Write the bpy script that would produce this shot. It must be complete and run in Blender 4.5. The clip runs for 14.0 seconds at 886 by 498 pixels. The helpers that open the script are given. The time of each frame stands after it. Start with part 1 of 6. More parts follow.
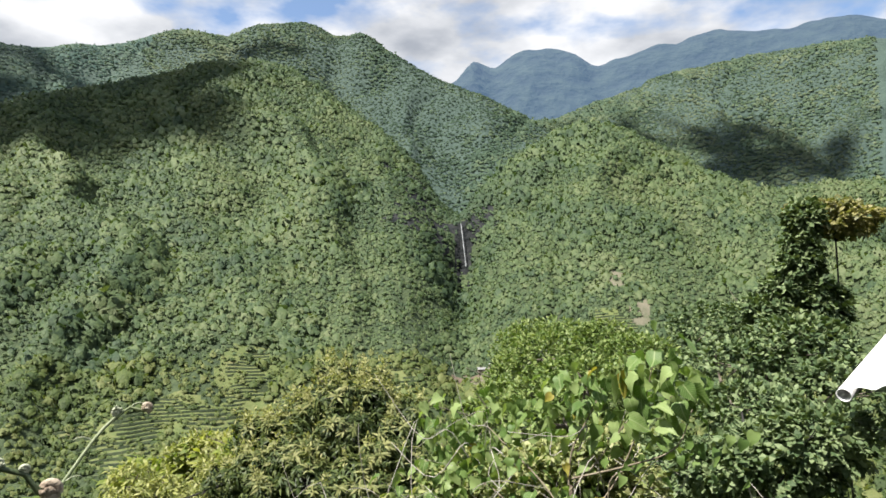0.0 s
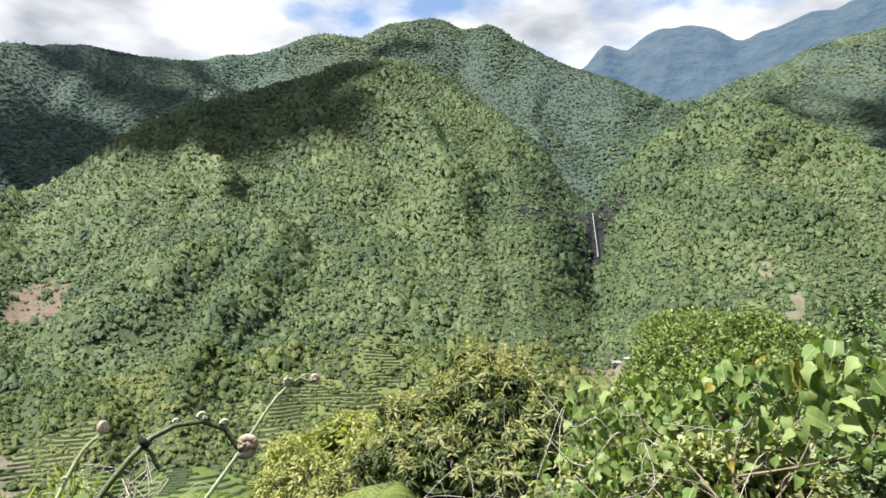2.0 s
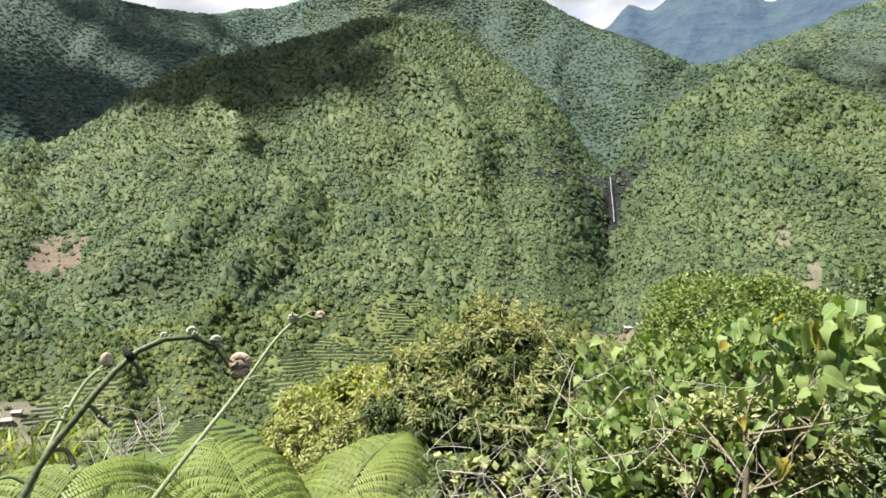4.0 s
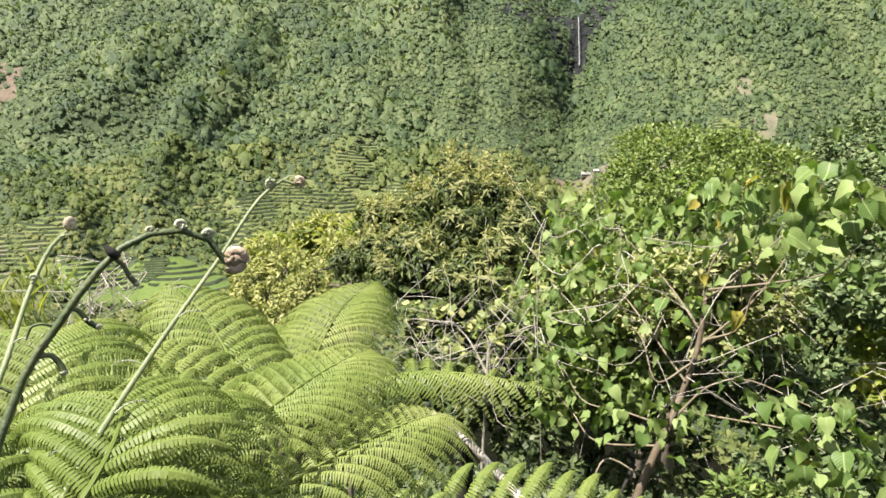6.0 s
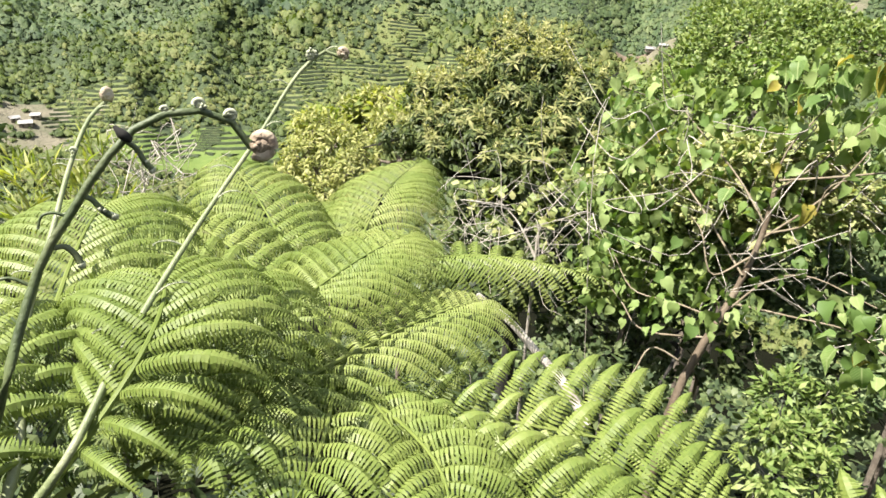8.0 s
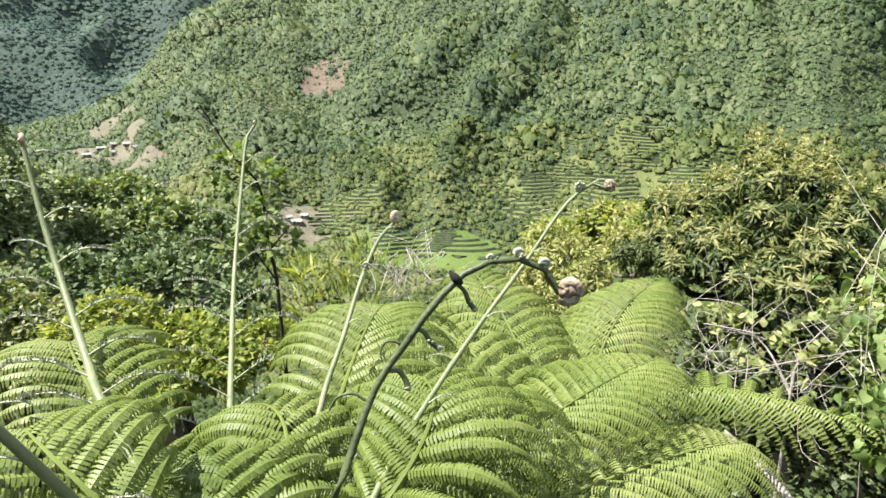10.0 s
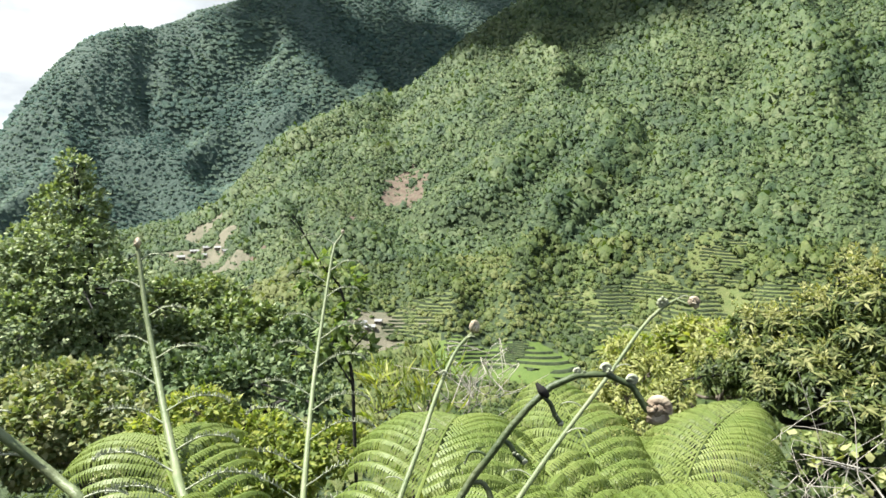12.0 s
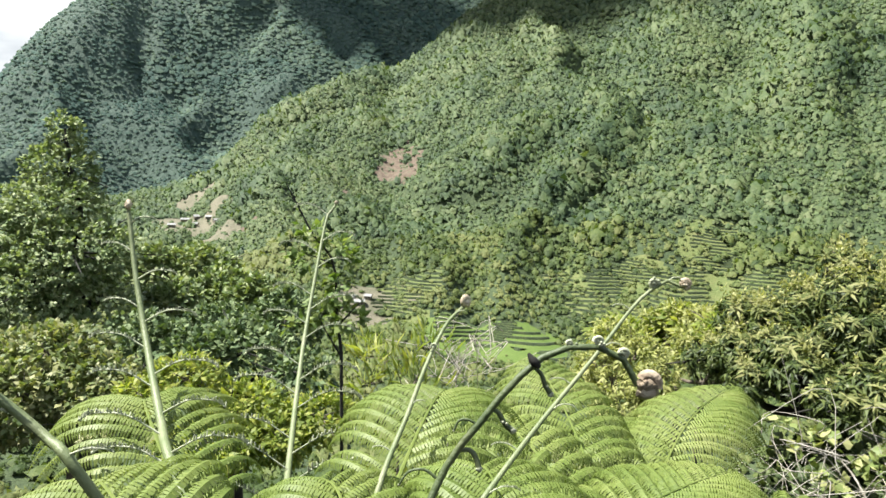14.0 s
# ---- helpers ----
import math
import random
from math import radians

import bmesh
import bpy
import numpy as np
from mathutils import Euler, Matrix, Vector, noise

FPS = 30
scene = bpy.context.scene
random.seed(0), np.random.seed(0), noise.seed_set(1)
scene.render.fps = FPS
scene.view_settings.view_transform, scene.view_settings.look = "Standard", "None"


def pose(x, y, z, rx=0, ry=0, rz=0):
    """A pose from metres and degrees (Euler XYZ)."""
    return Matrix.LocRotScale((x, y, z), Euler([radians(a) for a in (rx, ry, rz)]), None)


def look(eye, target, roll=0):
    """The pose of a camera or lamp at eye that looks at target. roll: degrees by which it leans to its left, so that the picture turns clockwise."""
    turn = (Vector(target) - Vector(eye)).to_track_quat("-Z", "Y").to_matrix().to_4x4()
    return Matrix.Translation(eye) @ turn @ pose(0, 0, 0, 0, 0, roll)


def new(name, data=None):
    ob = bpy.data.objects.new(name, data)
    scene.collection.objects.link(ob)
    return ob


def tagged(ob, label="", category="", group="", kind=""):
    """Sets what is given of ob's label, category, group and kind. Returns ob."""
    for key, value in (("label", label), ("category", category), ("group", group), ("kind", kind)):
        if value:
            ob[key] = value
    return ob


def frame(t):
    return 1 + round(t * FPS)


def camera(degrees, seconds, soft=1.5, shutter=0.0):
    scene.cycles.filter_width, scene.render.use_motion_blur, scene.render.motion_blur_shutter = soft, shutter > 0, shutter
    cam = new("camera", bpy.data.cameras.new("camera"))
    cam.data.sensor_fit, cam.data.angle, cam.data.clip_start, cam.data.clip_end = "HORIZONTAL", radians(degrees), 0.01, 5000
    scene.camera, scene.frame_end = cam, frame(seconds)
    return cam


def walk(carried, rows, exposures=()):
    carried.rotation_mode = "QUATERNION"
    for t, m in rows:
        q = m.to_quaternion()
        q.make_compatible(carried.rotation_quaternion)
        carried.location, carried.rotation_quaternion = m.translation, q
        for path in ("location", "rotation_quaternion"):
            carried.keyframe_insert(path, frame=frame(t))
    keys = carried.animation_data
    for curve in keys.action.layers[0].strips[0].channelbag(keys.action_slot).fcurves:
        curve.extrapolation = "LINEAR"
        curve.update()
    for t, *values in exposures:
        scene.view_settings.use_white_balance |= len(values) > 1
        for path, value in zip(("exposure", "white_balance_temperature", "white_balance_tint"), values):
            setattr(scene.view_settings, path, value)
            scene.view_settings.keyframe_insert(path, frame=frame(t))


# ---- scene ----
cam = camera(68.7, 14.0, 1.6)
PATH = [
    (0, (0.144, -0.113, 0.034), (0.125, 1.882, 0.171), -1.1),
    (0.5, (0.06, -0.025, -0.021), (-0.034, 1.971, 0.064), -2.0),
    (1, (0.043, -0.016, -0.025), (-0.142, 1.975, -0.002), -1.7),
    (1.5, (0.028, -0.007, -0.024), (-0.256, 1.972, 0.017), -1.7),
    (2, (0.031, -0.035, -0.019), (-0.384, 1.918, 0.098), -1.0),
    (2.2, (0.025, -0.028, -0.02), (-0.443, 1.912, 0.112), -0.4),
    (4.3, (0.026, 0.056, -0.101), (-0.419, 2.005, -0.138), 0.7),
    (4.5, (0.022, 0.06, -0.102), (-0.368, 2.021, -0.162), 0.4),
    (5, (-0.011, 0.069, -0.103), (-0.317, 2.039, -0.258), 0.3),
    (5.5, (-0.046, 0.075, -0.07), (-0.344, 2.033, -0.349), 0.8),
    (6, (-0.083, 0.135, -0.033), (-0.404, 2.051, -0.508), 1.7),
    (6.5, (-0.1, 0.19, -0.015), (-0.392, 2.062, -0.656), 2.4),
    (7, (-0.103, 0.264, -0.038), (-0.365, 2.077, -0.841), 2.4),
    (7.2, (-0.102, 0.278, -0.049), (-0.364, 2.067, -0.905), 2.3),
    (9.3, (-0.166, 0.207, -0.013), (-1.056, 1.853, -0.721), 0.9),
    (9.5, (-0.182, 0.208, -0.004), (-1.122, 1.84, -0.678), 0.5),
    (10, (-0.199, 0.184, 0.022), (-1.285, 1.775, -0.516), -0.8),
    (10.5, (-0.203, 0.162, 0.031), (-1.388, 1.726, -0.359), -0.8),
    (11, (-0.192, 0.142, 0.039), (-1.461, 1.669, -0.204), -0.5),
    (11.5, (-0.186, 0.134, 0.04), (-1.487, 1.641, -0.158), -0.3),
    (12, (-0.194, 0.139, 0.033), (-1.493, 1.645, -0.173), -0.2),
    (12.5, (-0.195, 0.139, 0.029), (-1.49, 1.647, -0.19), -0.1),
    (13, (-0.196, 0.139, 0.024), (-1.464, 1.663, -0.242), 0.6),
    (13.5, (-0.203, 0.147, 0.02), (-1.447, 1.687, -0.267), 1.2),
    (14, (-0.203, 0.14, 0.017), (-1.476, 1.657, -0.257), 2.0),
]
walk(cam, [(t, look(eye, target, roll)) for t, eye, target, roll in PATH],
     [(0.0, 1.25, 6500, 10), (0.5, 1.35, 6500, 10), (1.5, 1.47, 6500, 10), (2.2, 1.45, 6500, 10), (4.5, 1.5, 6750, 10), (5.5, 1.55, 6880, 11), (6.0, 1.6, 6880, 11),
      (6.5, 1.86, 6880, 11), (7.0, 1.8, 6880, 11), (9.5, 1.85, 6550, 11), (10.0, 1.65, 6550, 10), (10.5, 1.48, 6500, 8), (11.0, 1.34, 6450, 5), (11.5, 1.5, 6450, 5),
      (12.0, 1.57, 6450, 5), (14.0, 1.57, 6500, 6)])

# ---- light ----
SUN_AZ, SUN_EL = radians(-128.0), radians(61.0)   # clockwise from +y, above the horizon


def clouded_sky():
    """Hazy blue tropical sky with broken white cumulus."""
    world = bpy.data.worlds.new("sky")
    scene.world = world
    world.use_nodes = True
    tree = world.node_tree
    n, l = tree.nodes, tree.links
    n.clear()
    out = n.new("ShaderNodeOutputWorld")
    bg = n.new("ShaderNodeBackground")
    sky = n.new("ShaderNodeTexSky")
    sky.sky_type, sky.sun_disc = "NISHITA", False
    sky.sun_elevation, sky.sun_rotation = SUN_EL, SUN_AZ
    sky.dust_density, sky.altitude = 1.5, 400
    dim = n.new("ShaderNodeMixRGB")
    dim.blend_type = "MULTIPLY"
    dim.inputs[0].default_value = 1.0
    dim.inputs[2].default_value = (0.24, 0.24, 0.24, 1)
    l.new(sky.outputs[0], dim.inputs[1])
    coord = n.new("ShaderNodeTexCoord")
    mp = n.new("ShaderNodeMapping")
    mp.inputs["Scale"].default_value = (1.0, 1.0, 2.2)
    mp.inputs["Location"].default_value = (0.35, 0.2, 0.1)
    l.new(coord.outputs["Generated"], mp.inputs[0])
    big = n.new("ShaderNodeTexNoise")
    big.inputs["Scale"].default_value, big.inputs["Detail"].default_value = 3.4, 7.0
    big.inputs["Roughness"].default_value = 0.52
    l.new(mp.outputs[0], big.inputs["Vector"])
    cover = n.new("ShaderNodeValToRGB")
    cover.color_ramp.elements[0].position, cover.color_ramp.elements[1].position = 0.33, 0.43
    l.new(big.outputs["Fac"], cover.inputs[0])
    fine = n.new("ShaderNodeTexNoise")
    fine.inputs["Scale"].default_value, fine.inputs["Detail"].default_value = 6.0, 6.0
    l.new(mp.outputs[0], fine.inputs["Vector"])
    body = n.new("ShaderNodeValToRGB")
    body.color_ramp.elements[0].position, body.color_ramp.elements[1].position = 0.33, 0.62
    body.color_ramp.elements[0].color = (0.50, 0.54, 0.61, 1)
    body.color_ramp.elements[1].color = (1.16, 1.17, 1.20, 1)
    l.new(fine.outputs["Fac"], body.inputs[0])
    # the cumulus lies in a belt round the mountains and thins out towards the zenith
    part_z = n.new("ShaderNodeSeparateXYZ")
    l.new(coord.outputs["Generated"], part_z.inputs[0])
    belt = n.new("ShaderNodeMapRange")
    belt.inputs["From Min"].default_value, belt.inputs["From Max"].default_value = 0.5, 0.8
    belt.inputs["To Min"].default_value, belt.inputs["To Max"].default_value = 1.0, 0.15
    l.new(part_z.outputs["Z"], belt.inputs["Value"])
    share = n.new("ShaderNodeMath")
    share.operation = "MULTIPLY"
    l.new(cover.outputs[0], share.inputs[0])
    l.new(belt.outputs[0], share.inputs[1])
    mix = n.new("ShaderNodeMixRGB")
    l.new(share.outputs[0], mix.inputs[0])
    l.new(dim.outputs[0], mix.inputs[1])
    l.new(body.outputs[0], mix.inputs[2])
    l.new(mix.outputs[0], bg.inputs[0])
    bg.inputs[1].default_value = 0.38
    l.new(bg.outputs[0], out.inputs[0])


clouded_sky()
sun = new("sun", bpy.data.lights.new("sun", "SUN"))
sun.data.energy, sun.data.angle, sun.data.color = 5.0, radians(0.53), (1.0, 0.96, 0.89)
SUN_DIR = Vector((math.sin(SUN_AZ) * math.cos(SUN_EL), math.cos(SUN_AZ) * math.cos(SUN_EL), math.sin(SUN_EL)))
sun.rotation_euler = SUN_DIR.to_track_quat("Z", "Y").to_euler()

# ---- materials ----
def material(name, colours, scale=1.0, rough=0.6, detail=5.0, bump=0.0, bump_scale=20.0, island=0.0, through_light=0.0, metal=0.0,
             spread=(0.3, 0.7), gloss=0.4, wide=0.0, tint=0.0, each_object=0.0):
    """A procedural surface: colours mixed by noise in object space, a coarse second noise (wide), per-leaf variation
    (island), fine relief (bump) and light that passes through thin leaves (through_light)."""
    m = bpy.data.materials.new(name)
    m.use_nodes = True
    n, l = m.node_tree.nodes, m.node_tree.links
    p = n["Principled BSDF"]
    p.inputs["Roughness"].default_value, p.inputs["Metallic"].default_value = rough, metal
    p.inputs["Specular IOR Level"].default_value = gloss
    coord = n.new("ShaderNodeTexCoord")
    tex = n.new("ShaderNodeTexNoise")
    tex.inputs["Scale"].default_value, tex.inputs["Detail"].default_value = scale, detail
    l.new(coord.outputs["Object"], tex.inputs["Vector"])
    value = tex.outputs["Fac"]

    def math_node(kind, a, b):
        node = n.new("ShaderNodeMath")
        node.operation = kind
        for i, v in enumerate((a, b)):
            if isinstance(v, (int, float)):
                node.inputs[i].default_value = v
            else:
                l.new(v, node.inputs[i])
        return node.outputs[0]
    if wide:
        far = n.new("ShaderNodeTexNoise")
        far.inputs["Scale"].default_value, far.inputs["Detail"].default_value = wide, 3.0
        l.new(coord.outputs["Object"], far.inputs["Vector"])
        value = math_node("ADD", math_node("MULTIPLY", value, 0.5), math_node("MULTIPLY", far.outputs["Fac"], 0.5))
    if each_object:
        info = n.new("ShaderNodeObjectInfo")
        value = math_node("ADD", value, math_node("MULTIPLY", math_node("SUBTRACT", info.outputs["Random"], 0.5), each_object))
    if tint:
        each = n.new("ShaderNodeAttribute")
        each.attribute_name = "tint"
        value = math_node("ADD", value, math_node("MULTIPLY", math_node("SUBTRACT", each.outputs["Fac"], 0.5), tint))
    if island:
        geo = n.new("ShaderNodeNewGeometry")
        value = math_node("ADD", value, math_node("MULTIPLY", math_node("SUBTRACT", geo.outputs["Random Per Island"], 0.5), island))
    ramp = n.new("ShaderNodeValToRGB")
    while len(ramp.color_ramp.elements) < len(colours):
        ramp.color_ramp.elements.new(0.5)
    for i, c in enumerate(colours):
        ramp.color_ramp.elements[i].position = spread[0] + (spread[1] - spread[0]) * i / max(1, len(colours) - 1)
        ramp.color_ramp.elements[i].color = (*c, 1)
    l.new(value, ramp.inputs[0])
    l.new(ramp.outputs[0], p.inputs["Base Color"])
    if bump:
        bt = n.new("ShaderNodeTexNoise")
        bt.inputs["Scale"].default_value, bt.inputs["Detail"].default_value = bump_scale, 6.0
        l.new(coord.outputs["Object"], bt.inputs["Vector"])
        b = n.new("ShaderNodeBump")
        b.inputs["Strength"].default_value = min(1.0, bump)
        b.inputs["Distance"].default_value = 0.6 / bump_scale
        l.new(bt.outputs["Fac"], b.inputs["Height"])
        l.new(b.outputs[0], p.inputs["Normal"])
    if through_light:
        tr = n.new("ShaderNodeBsdfTranslucent")
        warm = n.new("ShaderNodeMixRGB")
        warm.blend_type = "MULTIPLY"
        warm.inputs[0].default_value = 1.0
        warm.inputs[2].default_value = (1.25, 1.35, 0.55, 1)
        l.new(ramp.outputs[0], warm.inputs[1])
        l.new(warm.outputs[0], tr.inputs[0])
        mix = n.new("ShaderNodeMixShader")
        mix.inputs[0].default_value = through_light
        l.new(p.outputs[0], mix.inputs[1])
        l.new(tr.outputs[0], mix.inputs[2])
        l.new(mix.outputs[0], n["Material Output"].inputs[0])
    return m


FOREST = material("forest_leaves", [(0.040, 0.067, 0.034), (0.063, 0.096, 0.042), (0.087, 0.122, 0.050), (0.122, 0.149, 0.070)], 0.38, 0.6, 5.0,
                  island=0.06, through_light=0.25, wide=0.02, tint=0.34, gloss=0.2, bump=0.8, bump_scale=0.55)
VALLEY_TREES = material("valley_tree_leaves", [(0.042, 0.066, 0.022), (0.073, 0.103, 0.031), (0.103, 0.130, 0.040), (0.145, 0.161, 0.060)], 0.5, 0.6, 5.0,
                        island=0.10, through_light=0.28, wide=0.03, tint=0.45, gloss=0.2, bump=0.8, bump_scale=0.55)
# Distance haze is mixed into these greens as blue; MID_FOREST gets less of it.
HAZY_FOREST = material("haze_blued_far_leaves", [(0.046, 0.082, 0.071), (0.060, 0.099, 0.082), (0.076, 0.117, 0.090), (0.098, 0.137, 0.102)], 0.15, 0.75, 5.0,
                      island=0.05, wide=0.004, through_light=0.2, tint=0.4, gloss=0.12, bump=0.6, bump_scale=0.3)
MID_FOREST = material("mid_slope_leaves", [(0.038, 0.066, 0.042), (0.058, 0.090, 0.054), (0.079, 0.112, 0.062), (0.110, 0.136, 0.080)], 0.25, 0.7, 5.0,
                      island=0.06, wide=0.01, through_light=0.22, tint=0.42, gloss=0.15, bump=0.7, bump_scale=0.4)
# Ground under the far woods, tinted with the same haze.
HAZY_EARTH = material("haze_blued_undergrowth", [(0.028, 0.050, 0.040), (0.037, 0.061, 0.047), (0.046, 0.072, 0.053)], 0.03, 0.9, 8.0, bump=0.8, bump_scale=0.1, wide=0.005)
# Nearly black: the shade under the near plants is put into the soil colour.
SHADE_SOIL = material("shade_black_soil", [(0.003, 0.0036, 0.0022), (0.006, 0.0066, 0.0038), (0.011, 0.011, 0.0065)], 3.0, 0.98, 8.0, bump=1.0, bump_scale=12.0, wide=0.3, gloss=0.02)
# Kept darker than the crowns, so that gaps between them read as shade.
EARTH = material("undergrowth_earth", [(0.017, 0.029, 0.012), (0.030, 0.047, 0.018), (0.046, 0.066, 0.025), (0.062, 0.080, 0.033)], 0.2, 0.9, 8.0, bump=1.0, bump_scale=0.5, wide=0.01)
SOIL = material("bare_brown_soil", [(0.050, 0.040, 0.028), (0.088, 0.062, 0.044), (0.115, 0.088, 0.064), (0.048, 0.060, 0.028)], 0.14, 0.9, 8.0, bump=0.8, bump_scale=0.8)
# Dark cliff rock, made darker still for the shade of the fall's recess.
ROCK = material("shade_dark_cliff_rock", [(0.010, 0.012, 0.013), (0.021, 0.023, 0.024), (0.040, 0.041, 0.040)], 0.12, 0.9, 8.0, bump=1.0, bump_scale=0.3, gloss=0.08)
PADDY_GRASS = material("rice_terrace_grass", [(0.055, 0.080, 0.022), (0.077, 0.102, 0.028), (0.100, 0.116, 0.036), (0.122, 0.121, 0.049)], 0.45, 0.85, 8.0, bump=1.0, bump_scale=0.8, wide=0.05)
YOUNG_RICE = material("young_rice", [(0.048, 0.080, 0.012), (0.064, 0.102, 0.015), (0.084, 0.118, 0.022)], 0.3, 0.8, 6.0, bump=0.6, bump_scale=1.2, wide=0.05)
PADDY_FALLOW = material("fallow_terrace", [(0.085, 0.09, 0.042), (0.115, 0.108, 0.056), (0.135, 0.118, 0.07)], 0.1, 0.9, 8.0, bump=0.6, bump_scale=1.5)
PADDY_BANK = material("terrace_bank", [(0.014, 0.024, 0.009), (0.026, 0.040, 0.014), (0.045, 0.056, 0.022)], 0.3, 0.9, 6.0, bump=0.8, bump_scale=1.5)
TRODDEN = material("pale_trodden_earth", [(0.055, 0.075, 0.030), (0.098, 0.094, 0.060), (0.136, 0.122, 0.086), (0.075, 0.092, 0.040)], 0.09, 0.9, 8.0, bump=1.0, bump_scale=0.6, wide=0.02)
CLOUD = material("thin_white_cloud", [(0.8, 0.8, 0.8), (0.9, 0.9, 0.9)], 0.01, 1.0)
CLOUD.node_tree.nodes["Principled BSDF"].inputs["Alpha"].default_value = 0.047
WATER = material("falling_white_water", [(0.24, 0.255, 0.27), (0.33, 0.34, 0.35)], 0.3, 0.3, bump=0.8, bump_scale=2.0)


def hazy_distance():
    """The far range: dark forest, with kilometres of blue haze put in as emission."""
    mat = material("haze_glow_range", [(0.008, 0.014, 0.013), (0.016, 0.025, 0.02), (0.025, 0.036, 0.027)], 0.012, 0.9, 10.0, bump=1.0, bump_scale=0.012)
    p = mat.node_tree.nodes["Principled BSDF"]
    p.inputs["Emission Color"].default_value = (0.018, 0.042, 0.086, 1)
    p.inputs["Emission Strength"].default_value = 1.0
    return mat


FAR_RANGE_HAZE = hazy_distance()

# ---- terrain ----
def lattice_noise(x, y, seed):
    """Smooth value noise, -1 to 1, for arrays."""
    table = np.random.RandomState(seed).rand(256, 256) * 2 - 1
    xi, yi = np.floor(x).astype(int), np.floor(y).astype(int)
    fx, fy = x - xi, y - yi
    fx, fy = fx * fx * (3 - 2 * fx), fy * fy * (3 - 2 * fy)
    a, b = table[xi % 256, yi % 256], table[(xi + 1) % 256, yi % 256]
    c, d = table[xi % 256, (yi + 1) % 256], table[(xi + 1) % 256, (yi + 1) % 256]
    return (a * (1 - fx) + b * fx) * (1 - fy) + (c * (1 - fx) + d * fx) * fy


def fbm(x, y, seed, octaves=4):
    return sum(lattice_noise(x * 2 ** i, y * 2 ** i, seed + i) * 0.5 ** i for i in range(octaves))


def smooth(a, b, v):
    t = np.clip((v - a) / (b - a), 0, 1)
    return t * t * (3 - 2 * t)


# Crest lines of three chains of hills round the valley: bearing (degrees, clockwise from +y), rise above the lookout (degrees), distance (m)
FRONT_HILLS = [(-110, -3, 800), (-73.3, -4.8, 850), (-66.7, -3.9, 860), (-63.7, -3.3, 865), (-59.9, -2.0, 880), (-57.8, -0.1, 890), (-55.4, 2.7, 900), (-52.6, 4.6, 930),
               (-49.7, 6.1, 960), (-46.8, 7.3, 1000), (-44.9, 6.8, 1020), (-41.9, 9.2, 1040), (-39.9, 10.7, 1050), (-38.5, 12.0, 1060), (-36.6, 13.4, 1070), (-35.3, 14.1, 1075),
               (-31, 15.6, 1100), (-24.9, 17.5, 1130), (-21, 18.6, 1150), (-16.6, 19.2, 1150), (-12.9, 18.5, 1120), (-9.4, 16.4, 1070), (-5.9, 14.1, 1010), (-3, 11.2, 950),
               (-1, 8.2, 915), (0.9, 6.3, 900), (3.2, 9.0, 920), (6.1, 11.8, 955), (9.7, 13.7, 990), (12.7, 14.2, 1000), (14.4, 13.9, 995), (16.7, 12.7, 985), (19.7, 10.8, 965),
               (22.7, 8.7, 945), (26.8, 7.3, 930), (31, 7.5, 930), (60, 5, 900), (110, 0, 850)]
BACK_HILLS = [(-110, -2, 1400), (-85, -3, 1450), (-76.5, 1.0, 1500), (-73.4, 5.5, 1520), (-72.3, 7.0, 1540), (-70.7, 8.9, 1550), (-68.8, 10.6, 1570), (-66.5, 11.3, 1600),
              (-64.2, 11.7, 1640), (-61.7, 12.8, 1670), (-50, 16.8, 1800), (-46.7, 17.9, 1850), (-41.2, 18.5, 1900), (-38, 18.2, 1920), (-34.6, 18.2, 1950), (-30.6, 19.2, 1970),
              (-28.3, 19.2, 1980), (-25.9, 20.2, 1990), (-23.4, 21.1, 2000), (-19, 21.0, 2000), (-16.4, 22.5, 2000), (-12.4, 22.9, 2000), (-9.8, 22.1, 1980), (-7.8, 22.3, 1960),
              (-5.8, 21.5, 1920), (-3.8, 20.1, 1880), (-0.9, 18.4, 1850), (3, 17.1, 1800), (5.7, 15.7, 1800), (7.5, 14.5, 1800), (9.7, 14.6, 1900), (13, 15.9, 2000),
              (17, 16.9, 2100), (21, 17.5, 2150), (28.5, 18.0, 2200), (34.7, 17.5, 2200), (60, 10, 2000), (110, 2, 1500)]
FAR_RANGE = [(-110, -2, 3600), (-90, -1, 3600), (-70, 3, 3600), (-30, 12, 3600), (-6, 16.5, 3700), (-1.5, 17.9, 3750), (0.8, 18.5, 3750), (1.8, 19.6, 3750), (2.5, 20.3, 3750), (3.3, 19.6, 3800), (4.4, 18.9, 3800), (5.4, 19.3, 3800),
             (6.6, 19.9, 3800), (8.6, 20.1, 3800), (11.3, 20.5, 3800), (13.4, 19.3, 3800), (15, 19.7, 3800), (17.4, 19.5, 3800), (19.7, 19.2, 3800), (22.8, 19.5, 3800),
             (26.2, 19.3, 3800), (28.5, 18.9, 3800), (30.5, 19.6, 3800), (32.4, 19.9, 3800), (34.8, 19.0, 3800), (60, 10, 3600), (110, 2, 3600)]
FALL_AZ = 1.25                                       # bearing of the waterfall
AZ = np.radians(np.concatenate([np.arange(-180, -84, 4.0), np.arange(-84, 44, 0.5), np.arange(44, 180.1, 4.0)]))
RS = np.concatenate([[0.0], np.geomspace(0.5, 60, 44), np.linspace(65, 365, 46), np.linspace(370, 590, 50), np.linspace(597, 1220, 90),
                     np.linspace(1240, 2300, 60), np.linspace(2350, 4700, 44)])
VALLEY = -120.0
